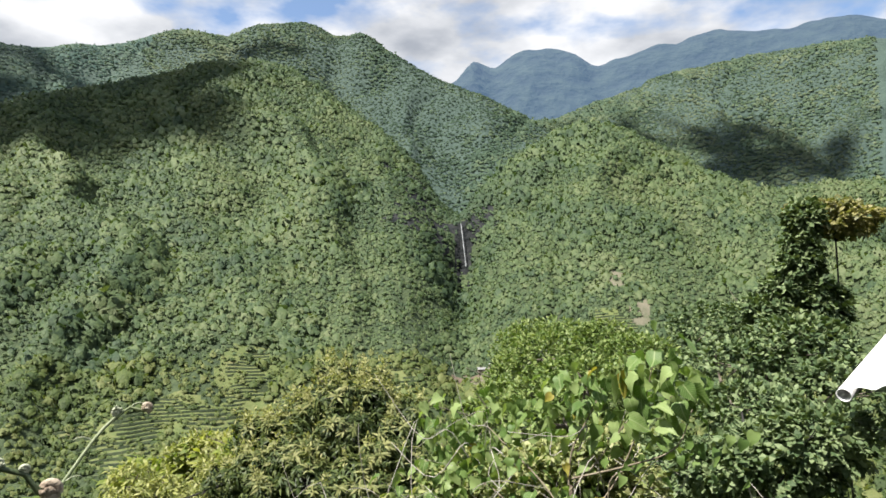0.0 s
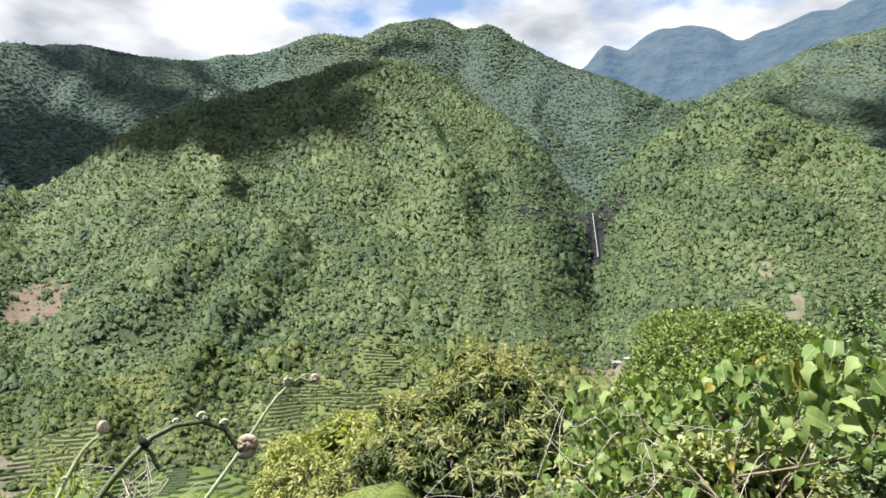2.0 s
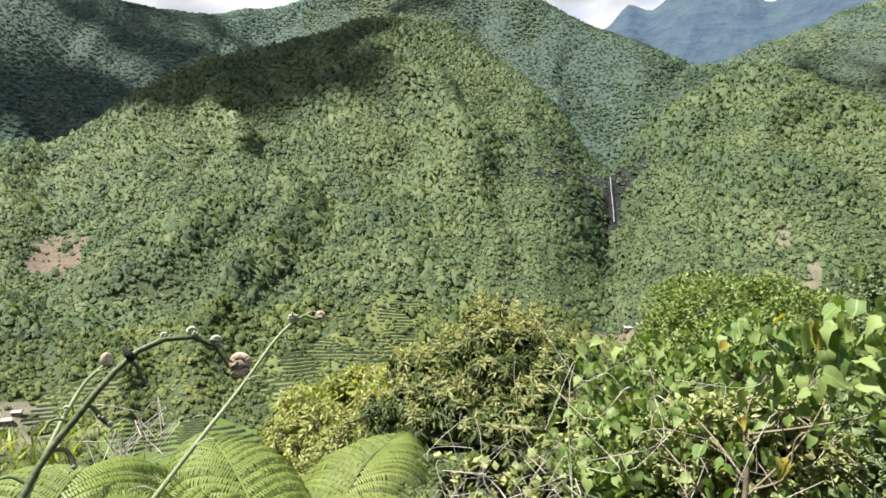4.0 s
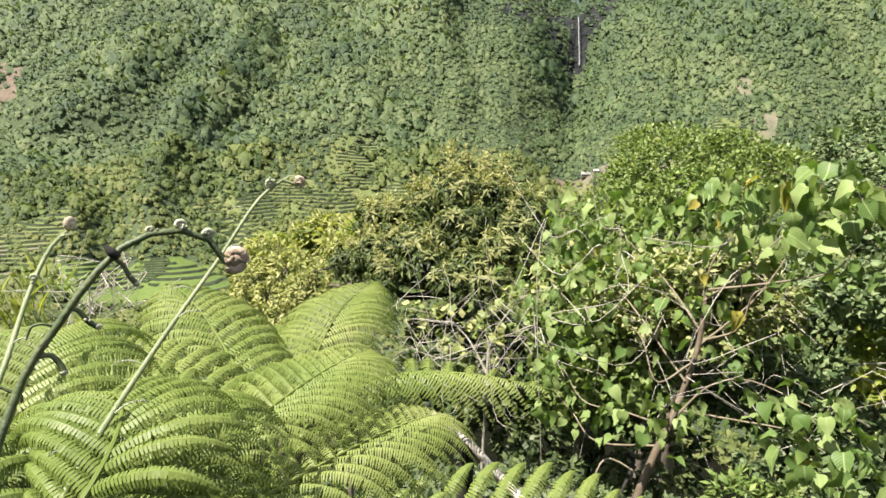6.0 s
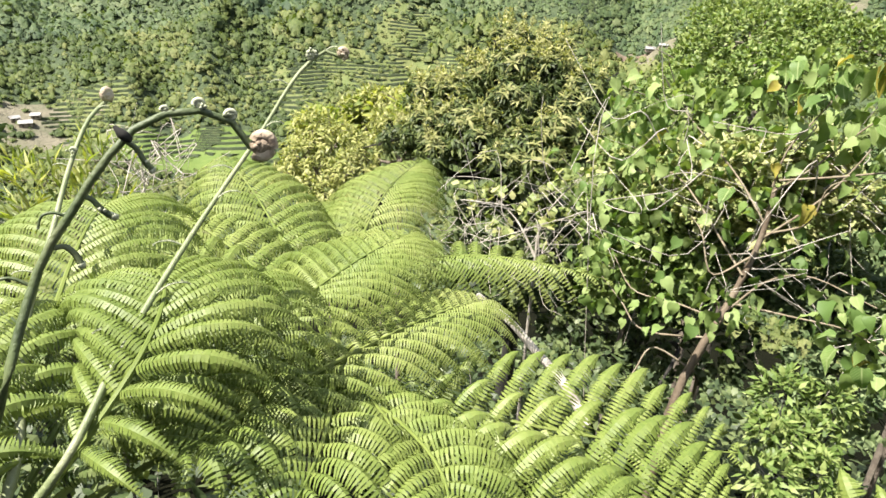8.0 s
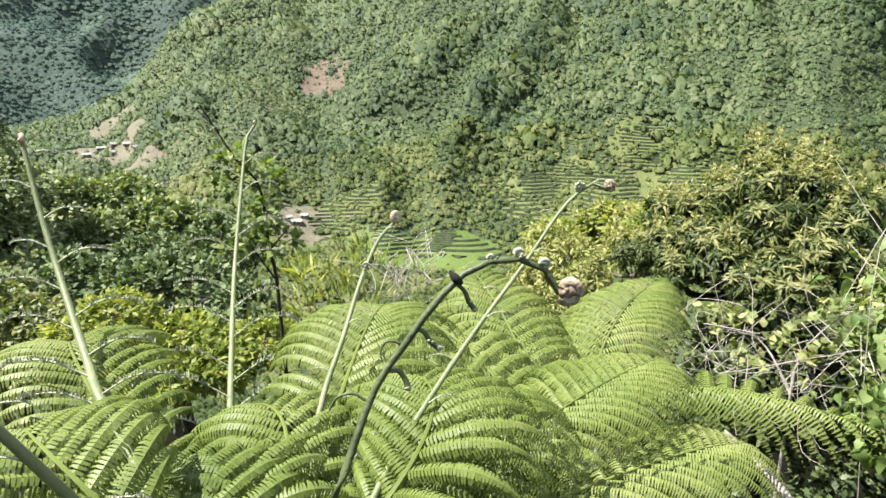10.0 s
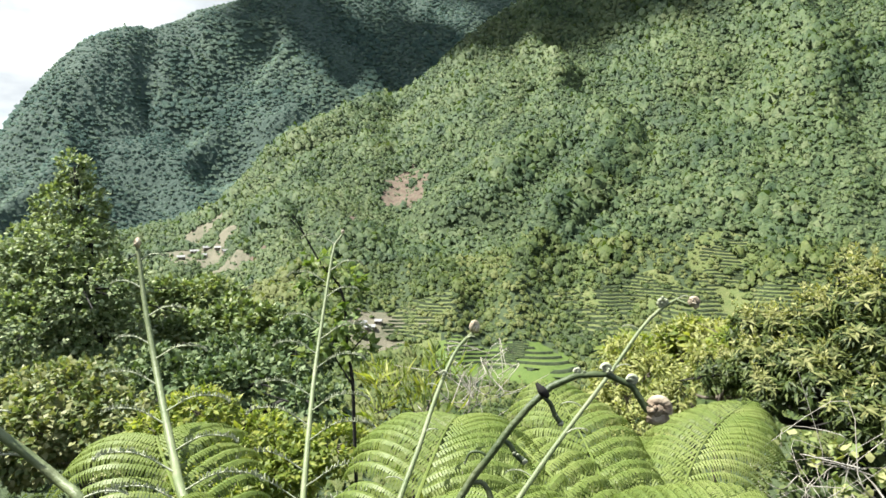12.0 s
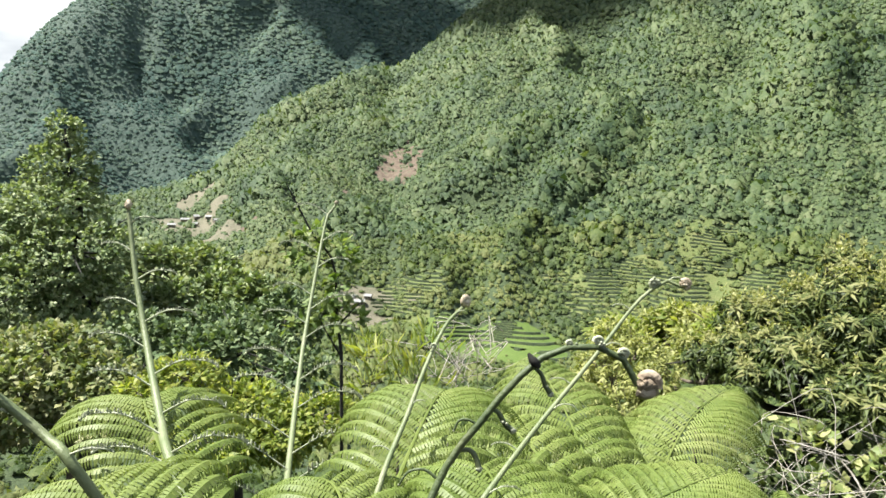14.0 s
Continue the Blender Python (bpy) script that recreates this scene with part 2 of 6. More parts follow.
# terraced fields: bearing, distance, half width (degrees), half depth (m)
PADDIES = [(-22, 484, 4.6, 40), (-17.5, 538, 3.2, 26), (-26.5, 468, 3.2, 30), (-44.0, 438, 2.4, 14), (-42.5, 474, 3.2, 20), (-4, 522, 2.6, 18), (-29, 500, 2.0, 14),
           (-18.5, 500, 2.2, 16), (14, 590, 1.8, 18), (-12, 505, 4.2, 30)]

RICE = [(-37.6, 420, 4.2, 18), (-32.0, 410, 3.6, 21)]      # fields of bright young rice


def crest(points, az):
    """Height and distance of a crest line at each bearing, rounded between its points."""
    p = np.array(points, float)
    fine = np.linspace(-110, 110, 1101)
    soft = np.exp(-np.linspace(-2, 2, 9) ** 2)
    soft /= soft.sum()
    el, dist = (np.convolve(np.pad(np.interp(fine, p[:, 0], p[:, k]), 4, "edge"), soft, "valid") for k in (1, 2))
    a = np.degrees(az)
    el, dist = np.interp(a, fine, el), np.interp(a, fine, dist)
    return np.tan(np.radians(el)) * dist, dist


def relief(az, rs):
    """Height of the ground over a grid of bearings and distances."""
    fz, fr = crest(FRONT_HILLS, az)
    bz, br = crest(BACK_HILLS, az)
    rz, rr = crest(FAR_RANGE, az)
    deg = np.degrees(az)
    behind = smooth(70, 130, np.abs(deg))
    one = np.ones_like(az)
    gorge = np.exp(-((deg - FALL_AZ) / 1.8) ** 2)    # the stream's gorge below the waterfall
    foot = 400 - 30 * np.cos(np.radians(deg * 2 + 40))
    nodes = [(0 * one, -1.62 * one), (2 * one, -2.7 + 2.5 * behind), (8 * one, -6.4 + 7 * behind), (25 * one, -17 + 22 * behind), (70 * one, -45 + 60 * behind),
             (150 * one, -86 + 130 * behind), (250 * one, -116 + 200 * behind), (foot, VALLEY + 260 * behind)]
    for share, rise, deep_r, deep_z in ((0.40, 0.30, 600, -62), (0.70, 0.64, 806, 27), (0.86, 0.83, 832, 92)):
        r0, z0 = foot + share * (fr - foot), VALLEY + (fz - VALLEY) * rise
        nodes.append((r0 + (deep_r - r0) * gorge, z0 + (deep_z - z0) * gorge))
    nodes.append((fr, fz))
    dip = np.minimum(fz, bz) - 30
    nodes.append((fr + 0.3 * (br - fr), np.minimum(fz - 25, dip)))
    nodes.append((fr + 0.68 * (br - fr), fz + 0.42 * (bz - fz)))
    nodes.append((br, bz))
    nodes.append((br + 0.4 * (rr - br), np.minimum(bz, rz) - 120))
    nodes.append((rr, rz))
    nodes.append((4700 * one, rz * 0.75))
    R, Z = np.array([a for a, _ in nodes]).T, np.array([b for _, b in nodes]).T
    h = np.diff(R, axis=1)
    d = np.diff(Z, axis=1) / h
    slope = np.zeros_like(Z)
    same = d[:, 1:] * d[:, :-1] > 0
    w1, w2 = 2 * h[:, 1:] + h[:, :-1], h[:, 1:] + 2 * h[:, :-1]
    with np.errstate(divide="ignore", invalid="ignore"):
        slope[:, 1:-1] = np.where(same, (w1 + w2) / (w1 / d[:, :-1] + w2 / d[:, 1:]), 0)
    slope[:, 0], slope[:, -1] = d[:, 0], d[:, -1]
    out = np.empty((len(az), len(rs)))
    for i in range(len(az)):
        k = np.clip(np.searchsorted(R[i], rs, "right") - 1, 0, R.shape[1] - 2)
        t = (rs - R[i, k]) / h[i, k]
        out[i] = ((1 + 2 * t) * (1 - t) ** 2 * Z[i, k] + t * (1 - t) ** 2 * h[i, k] * slope[i, k] + t * t * (3 - 2 * t) * Z[i, k + 1]
                  + t * t * (t - 1) * h[i, k] * slope[i, k + 1])
    a, r = np.meshgrid(az, rs, indexing="ij")
    x, y = r * np.sin(a), r * np.cos(a)
    # ribs and gullies that run down the slopes, weaker on the crests
    on_slope = (1 - 0.85 * gorge[:, None] * smooth(1000, 860, r)) * smooth(330, 520, r) * (0.25 + 0.75 * smooth(0, 130, np.abs(r - fr[:, None]))) * (0.3 + 0.7 * smooth(0, 200, np.abs(r - br[:, None])))
    warp = fbm(x / 160, y / 160, 40, 2) * 1.3
    ribs = fbm(np.degrees(a) / 5.0 + warp, r / 420 + 3, 11, 3)
    ribs = np.where(r > 2300, fbm(x / 420, y / 420, 15, 4) * 0.7, ribs)
    out += on_slope * (ribs * (4 + 0.011 * r) * (1 + 0.5 * smooth(580, 720, r)) + fbm(x / 60, y / 60, 23, 3) * 3.5)
    # stepped paddies on the lower slopes and the valley floor
    bearing = np.degrees(a)
    edge = fbm(x / 22, y / 22, 61, 3) * 0.75
    patch = np.zeros_like(out)
    for az0, r0, wide, deep in PADDIES + RICE:
        patch = np.maximum(patch, smooth(1.1, 0.9, ((bearing - az0) / wide) ** 2 + ((r - r0) / deep) ** 2 + edge))
    return out, patch


HEIGHT, PADDY = relief(AZ, RS)


def sample(grid, x, y):
    """A grid's value at places of the plan, between its nodes."""
    a, r = np.arctan2(x, y), np.hypot(x, y)
    i = np.clip(np.searchsorted(AZ, a, "right") - 1, 0, len(AZ) - 2)
    j = np.clip(np.searchsorted(RS, r, "right") - 1, 0, len(RS) - 2)
    u = np.clip((a - AZ[i]) / (AZ[i + 1] - AZ[i]), 0, 1)
    v = np.clip((r - RS[j]) / (RS[j + 1] - RS[j]), 0, 1)
    return (grid[i, j] * (1 - u) + grid[i + 1, j] * u) * (1 - v) + (grid[i, j + 1] * (1 - u) + grid[i + 1, j + 1] * u) * v


def ground_at(x, y):
    return float(sample(HEIGHT, np.array([x]), np.array([y]))[0])


def mesh_from(name, verts, faces, mats, face_mat=None, smooth_shade=False):
    """A mesh from arrays of vertices and equal-sided faces."""
    me = bpy.data.meshes.new(name)
    verts, faces = np.asarray(verts, np.float32), np.asarray(faces, np.int32)
    k = faces.shape[1]
    me.vertices.add(len(verts))
    me.vertices.foreach_set("co", verts.ravel())
    me.loops.add(faces.size)
    me.loops.foreach_set("vertex_index", faces.ravel())
    me.polygons.add(len(faces))
    me.polygons.foreach_set("loop_start", np.arange(0, faces.size, k, dtype=np.int32))
    for m in mats:
        me.materials.append(m)
    if face_mat is not None:
        me.polygons.foreach_set("material_index", np.asarray(face_mat, np.int32))
    me.polygons.foreach_set("use_smooth", np.full(len(faces), smooth_shade))
    me.update(calc_edges=True)
    return me


def patches(a, r):
    """Which surface the ground has: 0 grassy earth, 1 bare brown soil, 2 rock, 3 paddy, 6 pale trodden earth, 7 young rice."""
    deg, x, y = np.degrees(a), r * np.sin(a), r * np.cos(a)
    rough = fbm(x / 14, y / 14, 91, 3) * 0.9
    kind = np.zeros(a.shape, int)
    kind[sample(PADDY, x, y) > 0.5] = 3
    for az0, r0, wide, deep in ((-43.9, 730, 2.1, 34), (-48.7, 652, 0.5, 9), (-57.1, 637, 0.8, 10),
                                (1.2, 562, 1.4, 10)):
        kind[((deg - az0) / wide) ** 2 + ((r - r0) / deep) ** 2 + rough < 1] = 1
    for az0, r0, wide, deep in ((-62.0, 712, 3.0, 34), (-59.2, 640, 1.6, 20), (-46.6, 458, 3.2, 30), (-60.6, 782, 1.6, 22), (14.4, 655, 0.7, 24), (16.2, 615, 1.2, 15), (3.0, 552, 1.6, 12)):
        kind[((deg - az0) / wide) ** 2 + ((r - r0) / deep) ** 2 + rough < 1] = 6
    for az0, r0, wide, deep in RICE:
        kind[((deg - az0) / wide) ** 2 + ((r - r0 + 8) / (deep + 12)) ** 2 + 0.5 * rough < 1] = 7
    slope = np.gradient(HEIGHT, RS, axis=1)
    steep = sample(slope, x, y)
    cliff = (np.abs(deg - FALL_AZ + 0.9) < 3.4 + 5.0 * fbm(x / 22, y / 22, 33, 3)) & (r > 765) & (r < 905) & (steep > 0.6)
    kind[cliff] = 2
    return kind


def build_ground():
    a, r = np.meshgrid(AZ, RS, indexing="ij")
    verts = np.stack([r * np.sin(a), r * np.cos(a), HEIGHT], -1).reshape(-1, 3)
    n, k = len(AZ), len(RS)
    i, j = np.meshgrid(np.arange(n - 1), np.arange(k - 1), indexing="ij")
    first = (i * k + j).ravel()
    faces = np.stack([first, first + 1, first + k + 1, first + k], -1)
    kind = patches((AZ[i] + AZ[i + 1]) / 2, (RS[j] + RS[j + 1]) / 2).ravel()
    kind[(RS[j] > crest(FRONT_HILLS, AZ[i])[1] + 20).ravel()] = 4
    # the slope below the lookout gets the soil with shade in its colour
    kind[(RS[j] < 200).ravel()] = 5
    far = (RS[j] > 2320).ravel()
    ob = new("ground", mesh_from("ground", verts, faces[~far], [EARTH, SOIL, ROCK, PADDY_GRASS, HAZY_EARTH, SHADE_SOIL, TRODDEN, YOUNG_RICE], kind[~far], smooth_shade=True))
    ob.data.polygons.foreach_set("use_smooth", ~np.isin(kind[~far], (2,)))
    tagged(ob, "green valley with terraced fields below steep forested mountains", "ground", kind="structure")
    # the far range glows faintly blue in place of haze
    ob = new("backdrop", mesh_from("backdrop", verts, faces[far], [FAR_RANGE_HAZE], smooth_shade=True))
    tagged(ob, "distant mountain range in blue haze under the clouds", "mountains", kind="structure")


build_ground()


def terraces(az0, r0, wide, deep, grass=PADDY_GRASS, bank_mat=PADDY_BANK):
    """A flight of stepped fields: level strips of grass along the contours, each above a steep bank."""
    a, r = np.meshgrid(np.radians(np.arange(az0 - wide * 1.2, az0 + wide * 1.2, 0.16)), np.arange(r0 - deep * 1.2, r0 + deep * 1.2, 0.55), indexing="ij")
    x, y = r * np.sin(a), r * np.cos(a)
    z = sample(HEIGHT, x, y)
    step = 2.7
    q = z + fbm(x / 40, y / 40, 77, 2) * 2.2 + 0.14 * (r - r0)
    level = np.floor(q / step)
    share = q / step - level
    top = (level + smooth(0.52, 0.85, share)) * step - (q - z) + 0.75
    edge = ((np.degrees(a) - az0) / wide) ** 2 + ((r - r0) / deep) ** 2 + fbm(x / 16, y / 16, 61, 3) * 1.3
    n, k = a.shape
    i, j = np.meshgrid(np.arange(n - 1), np.arange(k - 1), indexing="ij")
    first = (i * k + j).ravel()
    faces = np.stack([first, first + 1, first + k + 1, first + k], -1)
    inside = (edge.ravel()[faces].mean(1) < 1.0)
    bank = (share.ravel()[faces].mean(1) > 0.52)
    field = ((level.ravel()[faces[:, 0]] * 7 + np.floor(a.ravel()[faces[:, 0]] * 260)) % 5 == 0)      # some strips lie fallow
    me = mesh_from("terraced_field", np.stack([x, y, top], -1).reshape(-1, 3), faces[inside], [grass, bank_mat, PADDY_FALLOW if grass is PADDY_GRASS else grass], np.where(bank, 1, np.where(field, 2, 0))[inside])
    tagged(new("terraced_field", me), "flight of narrow green terraced fields on the valley slope", "field", "terraced fields", kind="structure")


for flight in PADDIES:
    terraces(*flight)
for flight in RICE:
    terraces(*flight, YOUNG_RICE)

# ---- woods on the slopes ----
ICO = bmesh.new()
bmesh.ops.create_icosphere(ICO, subdivisions=1, radius=1.0)
ICO_V = np.array([v.co[:] for v in ICO.verts])
ICO_F = np.array([[v.index for v in f.verts] for f in ICO.faces])
ICO.free()


def lumpy_dome(g):
    """A crown's body: a dome of lobes, without its underside."""
    bm = bmesh.new()
    bmesh.ops.create_icosphere(bm, subdivisions=1, radius=1.0)
    bm.verts.index_update()
    v = np.array([p.co[:] for p in bm.verts])
    f = np.array([[p.index for p in q.verts] for q in bm.faces])
    bm.free()
    lobes = g.randn(7, 3)
    lobes[:, 2] = np.abs(lobes[:, 2]) * 0.8
    lobes /= np.linalg.norm(lobes, axis=1, keepdims=True)
    near = np.max(v @ lobes.T, axis=1)
    body = v * (0.42 + 0.34 * smooth(0.45, 0.98, near) + 0.14 * g.rand(len(v)))[:, None] * np.array([1, 1, 0.92])
    keep = f[v[f].mean(1)[:, 2] > -0.45]
    used = np.unique(keep)
    back = np.zeros(len(v), int)
    back[used] = np.arange(len(used))
    return body[used], back[keep], lobes


def crown_template(seed, leaves, leaf):
    """A unit tree crown of triangles: a lobed body with leaf sprays standing out of it."""
    g = np.random.RandomState(seed)
    core, tops, lobes = lumpy_dome(g)
    verts, faces = [core], [tops]
    count = len(core)
    for _ in range(leaves):
        d = lobes[g.randint(7)] + g.randn(3) * 0.5
        d[2] = abs(d[2]) - 0.15
        d /= np.linalg.norm(d)
        c = d * (0.5 + 0.58 * g.rand())
        nrm = d + g.randn(3) * 0.5 + np.array([0, 0, 0.25])
        nrm /= np.linalg.norm(nrm)
        u = np.cross(nrm, g.randn(3))
        u /= np.linalg.norm(u)
        w = np.cross(nrm, u)
        s = leaf * (0.5 + 0.9 * g.rand())
        verts.append(np.array([c + u * s, c - u * 0.5 * s + w * 0.8 * s, c - u * 0.5 * s - w * 0.8 * s]))
        faces.append(np.array([[0, 1, 2]]) + count)
        count += 3
    return np.concatenate(verts), np.concatenate(faces)


def woods(name, places, sizes, tall, templates, mat, label, seed, flat=0.3, lift=0.45):
    """One mesh of many crowns, standing at the places with those widths."""
    g = np.random.RandomState(seed)
    which = g.randint(len(templates), size=len(places))
    spin = g.rand(len(places)) * 6.283
    all_v, all_f, all_t, all_c, all_s, all_n, count = [], [], [], [], [], [], 0
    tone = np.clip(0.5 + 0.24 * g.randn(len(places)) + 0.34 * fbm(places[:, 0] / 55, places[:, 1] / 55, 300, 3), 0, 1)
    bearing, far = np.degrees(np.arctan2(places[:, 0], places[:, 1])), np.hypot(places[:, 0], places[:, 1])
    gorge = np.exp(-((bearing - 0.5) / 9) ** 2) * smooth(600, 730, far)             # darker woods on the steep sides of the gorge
    dark_patch = np.exp(-((bearing + 40.3) / 2.4) ** 2 - ((far - 705) / 26) ** 2)          # a patch of crowns beside the bare soil gets a darker tone
    tone = np.clip(tone - 0.46 * gorge - 0.7 * dark_patch, 0, 1)
    for k, (tv, tf) in enumerate(templates):
        idx = np.nonzero(which == k)[0]
        c, s = np.cos(spin[idx])[:, None], np.sin(spin[idx])[:, None]
        x = (tv[:, 0] * c - tv[:, 1] * s) * sizes[idx, None]
        y = (tv[:, 0] * s + tv[:, 1] * c) * sizes[idx, None]
        z = tv[:, 2] * sizes[idx, None] * tall[idx, None]
        v = np.stack([x + places[idx, 0:1], y + places[idx, 1:2], z + places[idx, 2:3] + lift * (sizes * tall)[idx, None]], -1)
        f = tf[None] + (np.arange(len(idx)) * len(tv))[:, None, None] + count
        all_v.append(v.reshape(-1, 3))
        all_f.append(f.reshape(-1, 3))
        all_c.append(np.repeat(places[idx] + np.array([0, 0, 0.25]) * (sizes * tall)[idx, None], len(tv), 0))
        all_s.append(np.repeat(sizes[idx], len(tv)))
        all_n.append(g.randn(len(idx) * len(tv), 3) * 0.22)
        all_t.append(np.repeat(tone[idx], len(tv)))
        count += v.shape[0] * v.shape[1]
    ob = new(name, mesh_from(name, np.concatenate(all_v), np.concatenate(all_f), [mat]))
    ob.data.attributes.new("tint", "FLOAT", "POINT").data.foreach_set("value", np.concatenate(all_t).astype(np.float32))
    ahead = sample(HEIGHT, places[:, 0] + 6, places[:, 1]) - sample(HEIGHT, places[:, 0] - 6, places[:, 1])
    aside = sample(HEIGHT, places[:, 0], places[:, 1] + 6) - sample(HEIGHT, places[:, 0], places[:, 1] - 6)
    slope = np.stack([-ahead / 12, -aside / 12, np.ones(len(places))], 1)
    slope /= np.linalg.norm(slope, axis=1, keepdims=True)
    order = np.concatenate([np.repeat(np.nonzero(which == k)[0], len(templates[k][0])) for k in range(len(templates))])
    # shade the leaf sprays as soft heaps: normals lean out from each crown's middle
    me = ob.data
    pos = np.concatenate(all_v)
    me.normals_split_custom_set_from_vertices((pos - np.concatenate(all_c)) / np.concatenate(all_s)[:, None] * 0.8 + np.concatenate(all_n) + np.array([0, 0, 0.15]) + flat * slope[order])
    return tagged(ob, label, "forest", kind="stuff")


def scatter(seed, r0, r1, a0, a1, gap):
    """Jittered places of the plan, about one gap apart, between two distances and two bearings."""
    g = np.random.RandomState(seed)
    n = int(r1 / gap) + 1
    i, j = np.meshgrid(np.arange(-n, n), np.arange(-n, n), indexing="ij")
    x, y = ((k.ravel() + g.rand(k.size) * 1.3) * gap for k in (i, j))
    a, r = np.degrees(np.arctan2(x, y)), np.hypot(x, y)
    keep = (r > r0) & (r < r1) & (a > a0) & (a < a1)
    return x[keep], y[keep], a[keep], r[keep], g


def front_woods():
    x, y, a, r, g = scatter(5, 170, 1190, -76, 38, 4.55)
    kind = patches(np.radians(a), r)
    chance = np.select([kind == 3, kind == 1, kind == 2], [0.45 + 0.55 * (fbm(x / 17, y / 17, 88, 2) > -0.25), 0.26, 0.62], np.where(kind == 6, 0.15, 1.0))
    chance = np.where((np.abs(a - FALL_AZ - 0.1) < 0.22) & (r > 785) & (r < 840), 0.0, chance)
    for az0, r0, wide, deep in RICE:
        chance = np.where(((a - az0) / wide) ** 2 + ((r - r0 + 8) / (deep + 12)) ** 2 < 1, 0.03, chance)
    chance = np.where(r < 330, chance * 0.6, chance)
    keep = (g.rand(len(x)) < chance) & (r < crest(FRONT_HILLS, np.radians(a))[1] + 25)
    x, y, r, kind = x[keep], y[keep], r[keep], kind[keep]
    z = sample(HEIGHT, x, y)
    stand = np.clip(1 + 0.55 * fbm(x / 48, y / 48, 210, 3), 0.75, 1.6)
    steep = np.abs(sample(np.gradient(HEIGHT, RS, axis=1), x, y))
    size = (2.5 + 3.5 * g.rand(len(x)) ** 2.2) * (0.92 + 0.22 * smooth(450, 900, r)) * stand * (1 + 0.25 * smooth(0.5, 1.2, steep)) * np.where(kind == 0, 1, np.where(kind == 2, 0.85, 0.75))
    tall = (0.8 + 0.9 * g.rand(len(x)) ** 2.2) * np.where(kind == 0, 1, 0.8)
    near = r < 560
    places = np.stack([x, y, z], -1)
    woods("valley_forest", places[near], size[near], tall[near], [crown_template(100 + k, 18, 0.29) for k in range(9)], VALLEY_TREES, "mixed green trees along the valley and the lower slopes", 8, 0.6, 0.36)
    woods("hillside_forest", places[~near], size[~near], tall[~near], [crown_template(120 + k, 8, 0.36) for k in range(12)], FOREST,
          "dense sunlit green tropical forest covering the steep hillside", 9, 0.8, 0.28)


def back_woods():
    x, y, a, r, g = scatter(6, 900, 2230, -82, 34, 7.2)
    z = sample(HEIGHT, x, y)
    front = crest(FRONT_HILLS, np.radians(a))
    keep = (sample(HEIGHT, x * 1.01, y * 1.01) - z > -4) & (r < crest(BACK_HILLS, np.radians(a))[1] + 30) & (r > front[1] + 25) & (z > front[0] / front[1] * r - 15)
    x, y, z = x[keep], y[keep], z[keep]
    size = (5.0 + 3.6 * g.rand(len(x)) ** 2.2) * np.clip(1 + 0.5 * fbm(x / 90, y / 90, 215, 3), 0.7, 1.5)
    tall = 0.55 + 0.6 * g.rand(len(x)) ** 2
    temps = [crown_template(200 + k, 4, 0.38) for k in range(12)]
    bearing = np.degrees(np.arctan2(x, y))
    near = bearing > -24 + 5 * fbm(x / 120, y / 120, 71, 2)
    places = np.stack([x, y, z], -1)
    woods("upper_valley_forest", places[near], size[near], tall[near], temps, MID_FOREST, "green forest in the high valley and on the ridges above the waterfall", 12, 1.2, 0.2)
    # these leaves carry the distance haze in their colour
    woods("mountain_forest", places[~near], size[~near], tall[~near], temps, HAZY_FOREST, "green forest tinted with blue haze on the high mountain behind", 10, 1.6, 0.12)


front_woods()
back_woods()


# ---- clouds that shade parts of the mountains ----
def cloud(az, r, wide, deep, seed, height=5200, puff=1.0):
    """A flat heap of puffs high over the place, set so that its shade falls at that bearing and distance."""
    g = np.random.RandomState(seed)
    x, y = r * math.sin(radians(az)), r * math.cos(radians(az))
    z = ground_at(x, y)
    c = Vector((x, y, z)) + SUN_DIR * ((height - z) / SUN_DIR.z)
    n = int(700 * min(1, wide / 150))
    rho, th = np.sqrt(g.rand(n)) * 1.25, g.rand(n) * 6.283
    across, along = Vector((math.cos(radians(az)), -math.sin(radians(az)), 0)), Vector((math.sin(radians(az)), math.cos(radians(az)), 0))
    vs, fs = [], []
    for k in range(n):
        p = c + across * (wide * rho[k] * math.cos(th[k])) + along * (deep * rho[k] * math.sin(th[k])) + Vector((0, 0, g.rand() * 60))
        if fbm(np.array([p.x / 130]), np.array([p.y / 130]), 40 + seed, 3)[0] < rho[k] ** 2 * 0.9 - 0.62:
            continue
        vs.append(ICO_V * (16 + 30 * g.rand()) * puff * np.array([1, 1, 0.6]) + np.array(p))
        fs.append(ICO_F + 12 * len(fs))
    ob = new("cloud", mesh_from("cloud", np.concatenate(vs), np.concatenate(fs), [CLOUD], smooth_shade=True))
    return tagged(ob, "white cumulus cloud drifting above the mountains", "cloud", "clouds above the mountains", "stuff")


cloud(-44, 1800, 330, 190, 1)
cloud(-31, 1640, 230, 160, 2)
cloud(-26, 1330, 150, 100, 4, puff=0.9)
cloud(-30, 1025, 270, 85, 8)
cloud(25, 1740, 360, 170, 5)
cloud(20, 1620, 260, 150, 13)
cloud(-15, 1830, 110, 45, 6)
cloud(-47, 1560, 230, 120, 10)
cloud(-35, 1500, 150, 90, 11)
cloud(-25, 1120, 130, 70, 12)

# ---- helpers for plants and small things ----
def thing(name, label, category, group=""):
    return tagged(new(name), label, category, group)


def part(name, me, parent, label=""):
    """Links a mesh as one part under a thing or under a part. Its mesh is in world coordinates."""
    ob = new(name, me)
    ob.parent = parent
    return tagged(ob, label) if label else ob


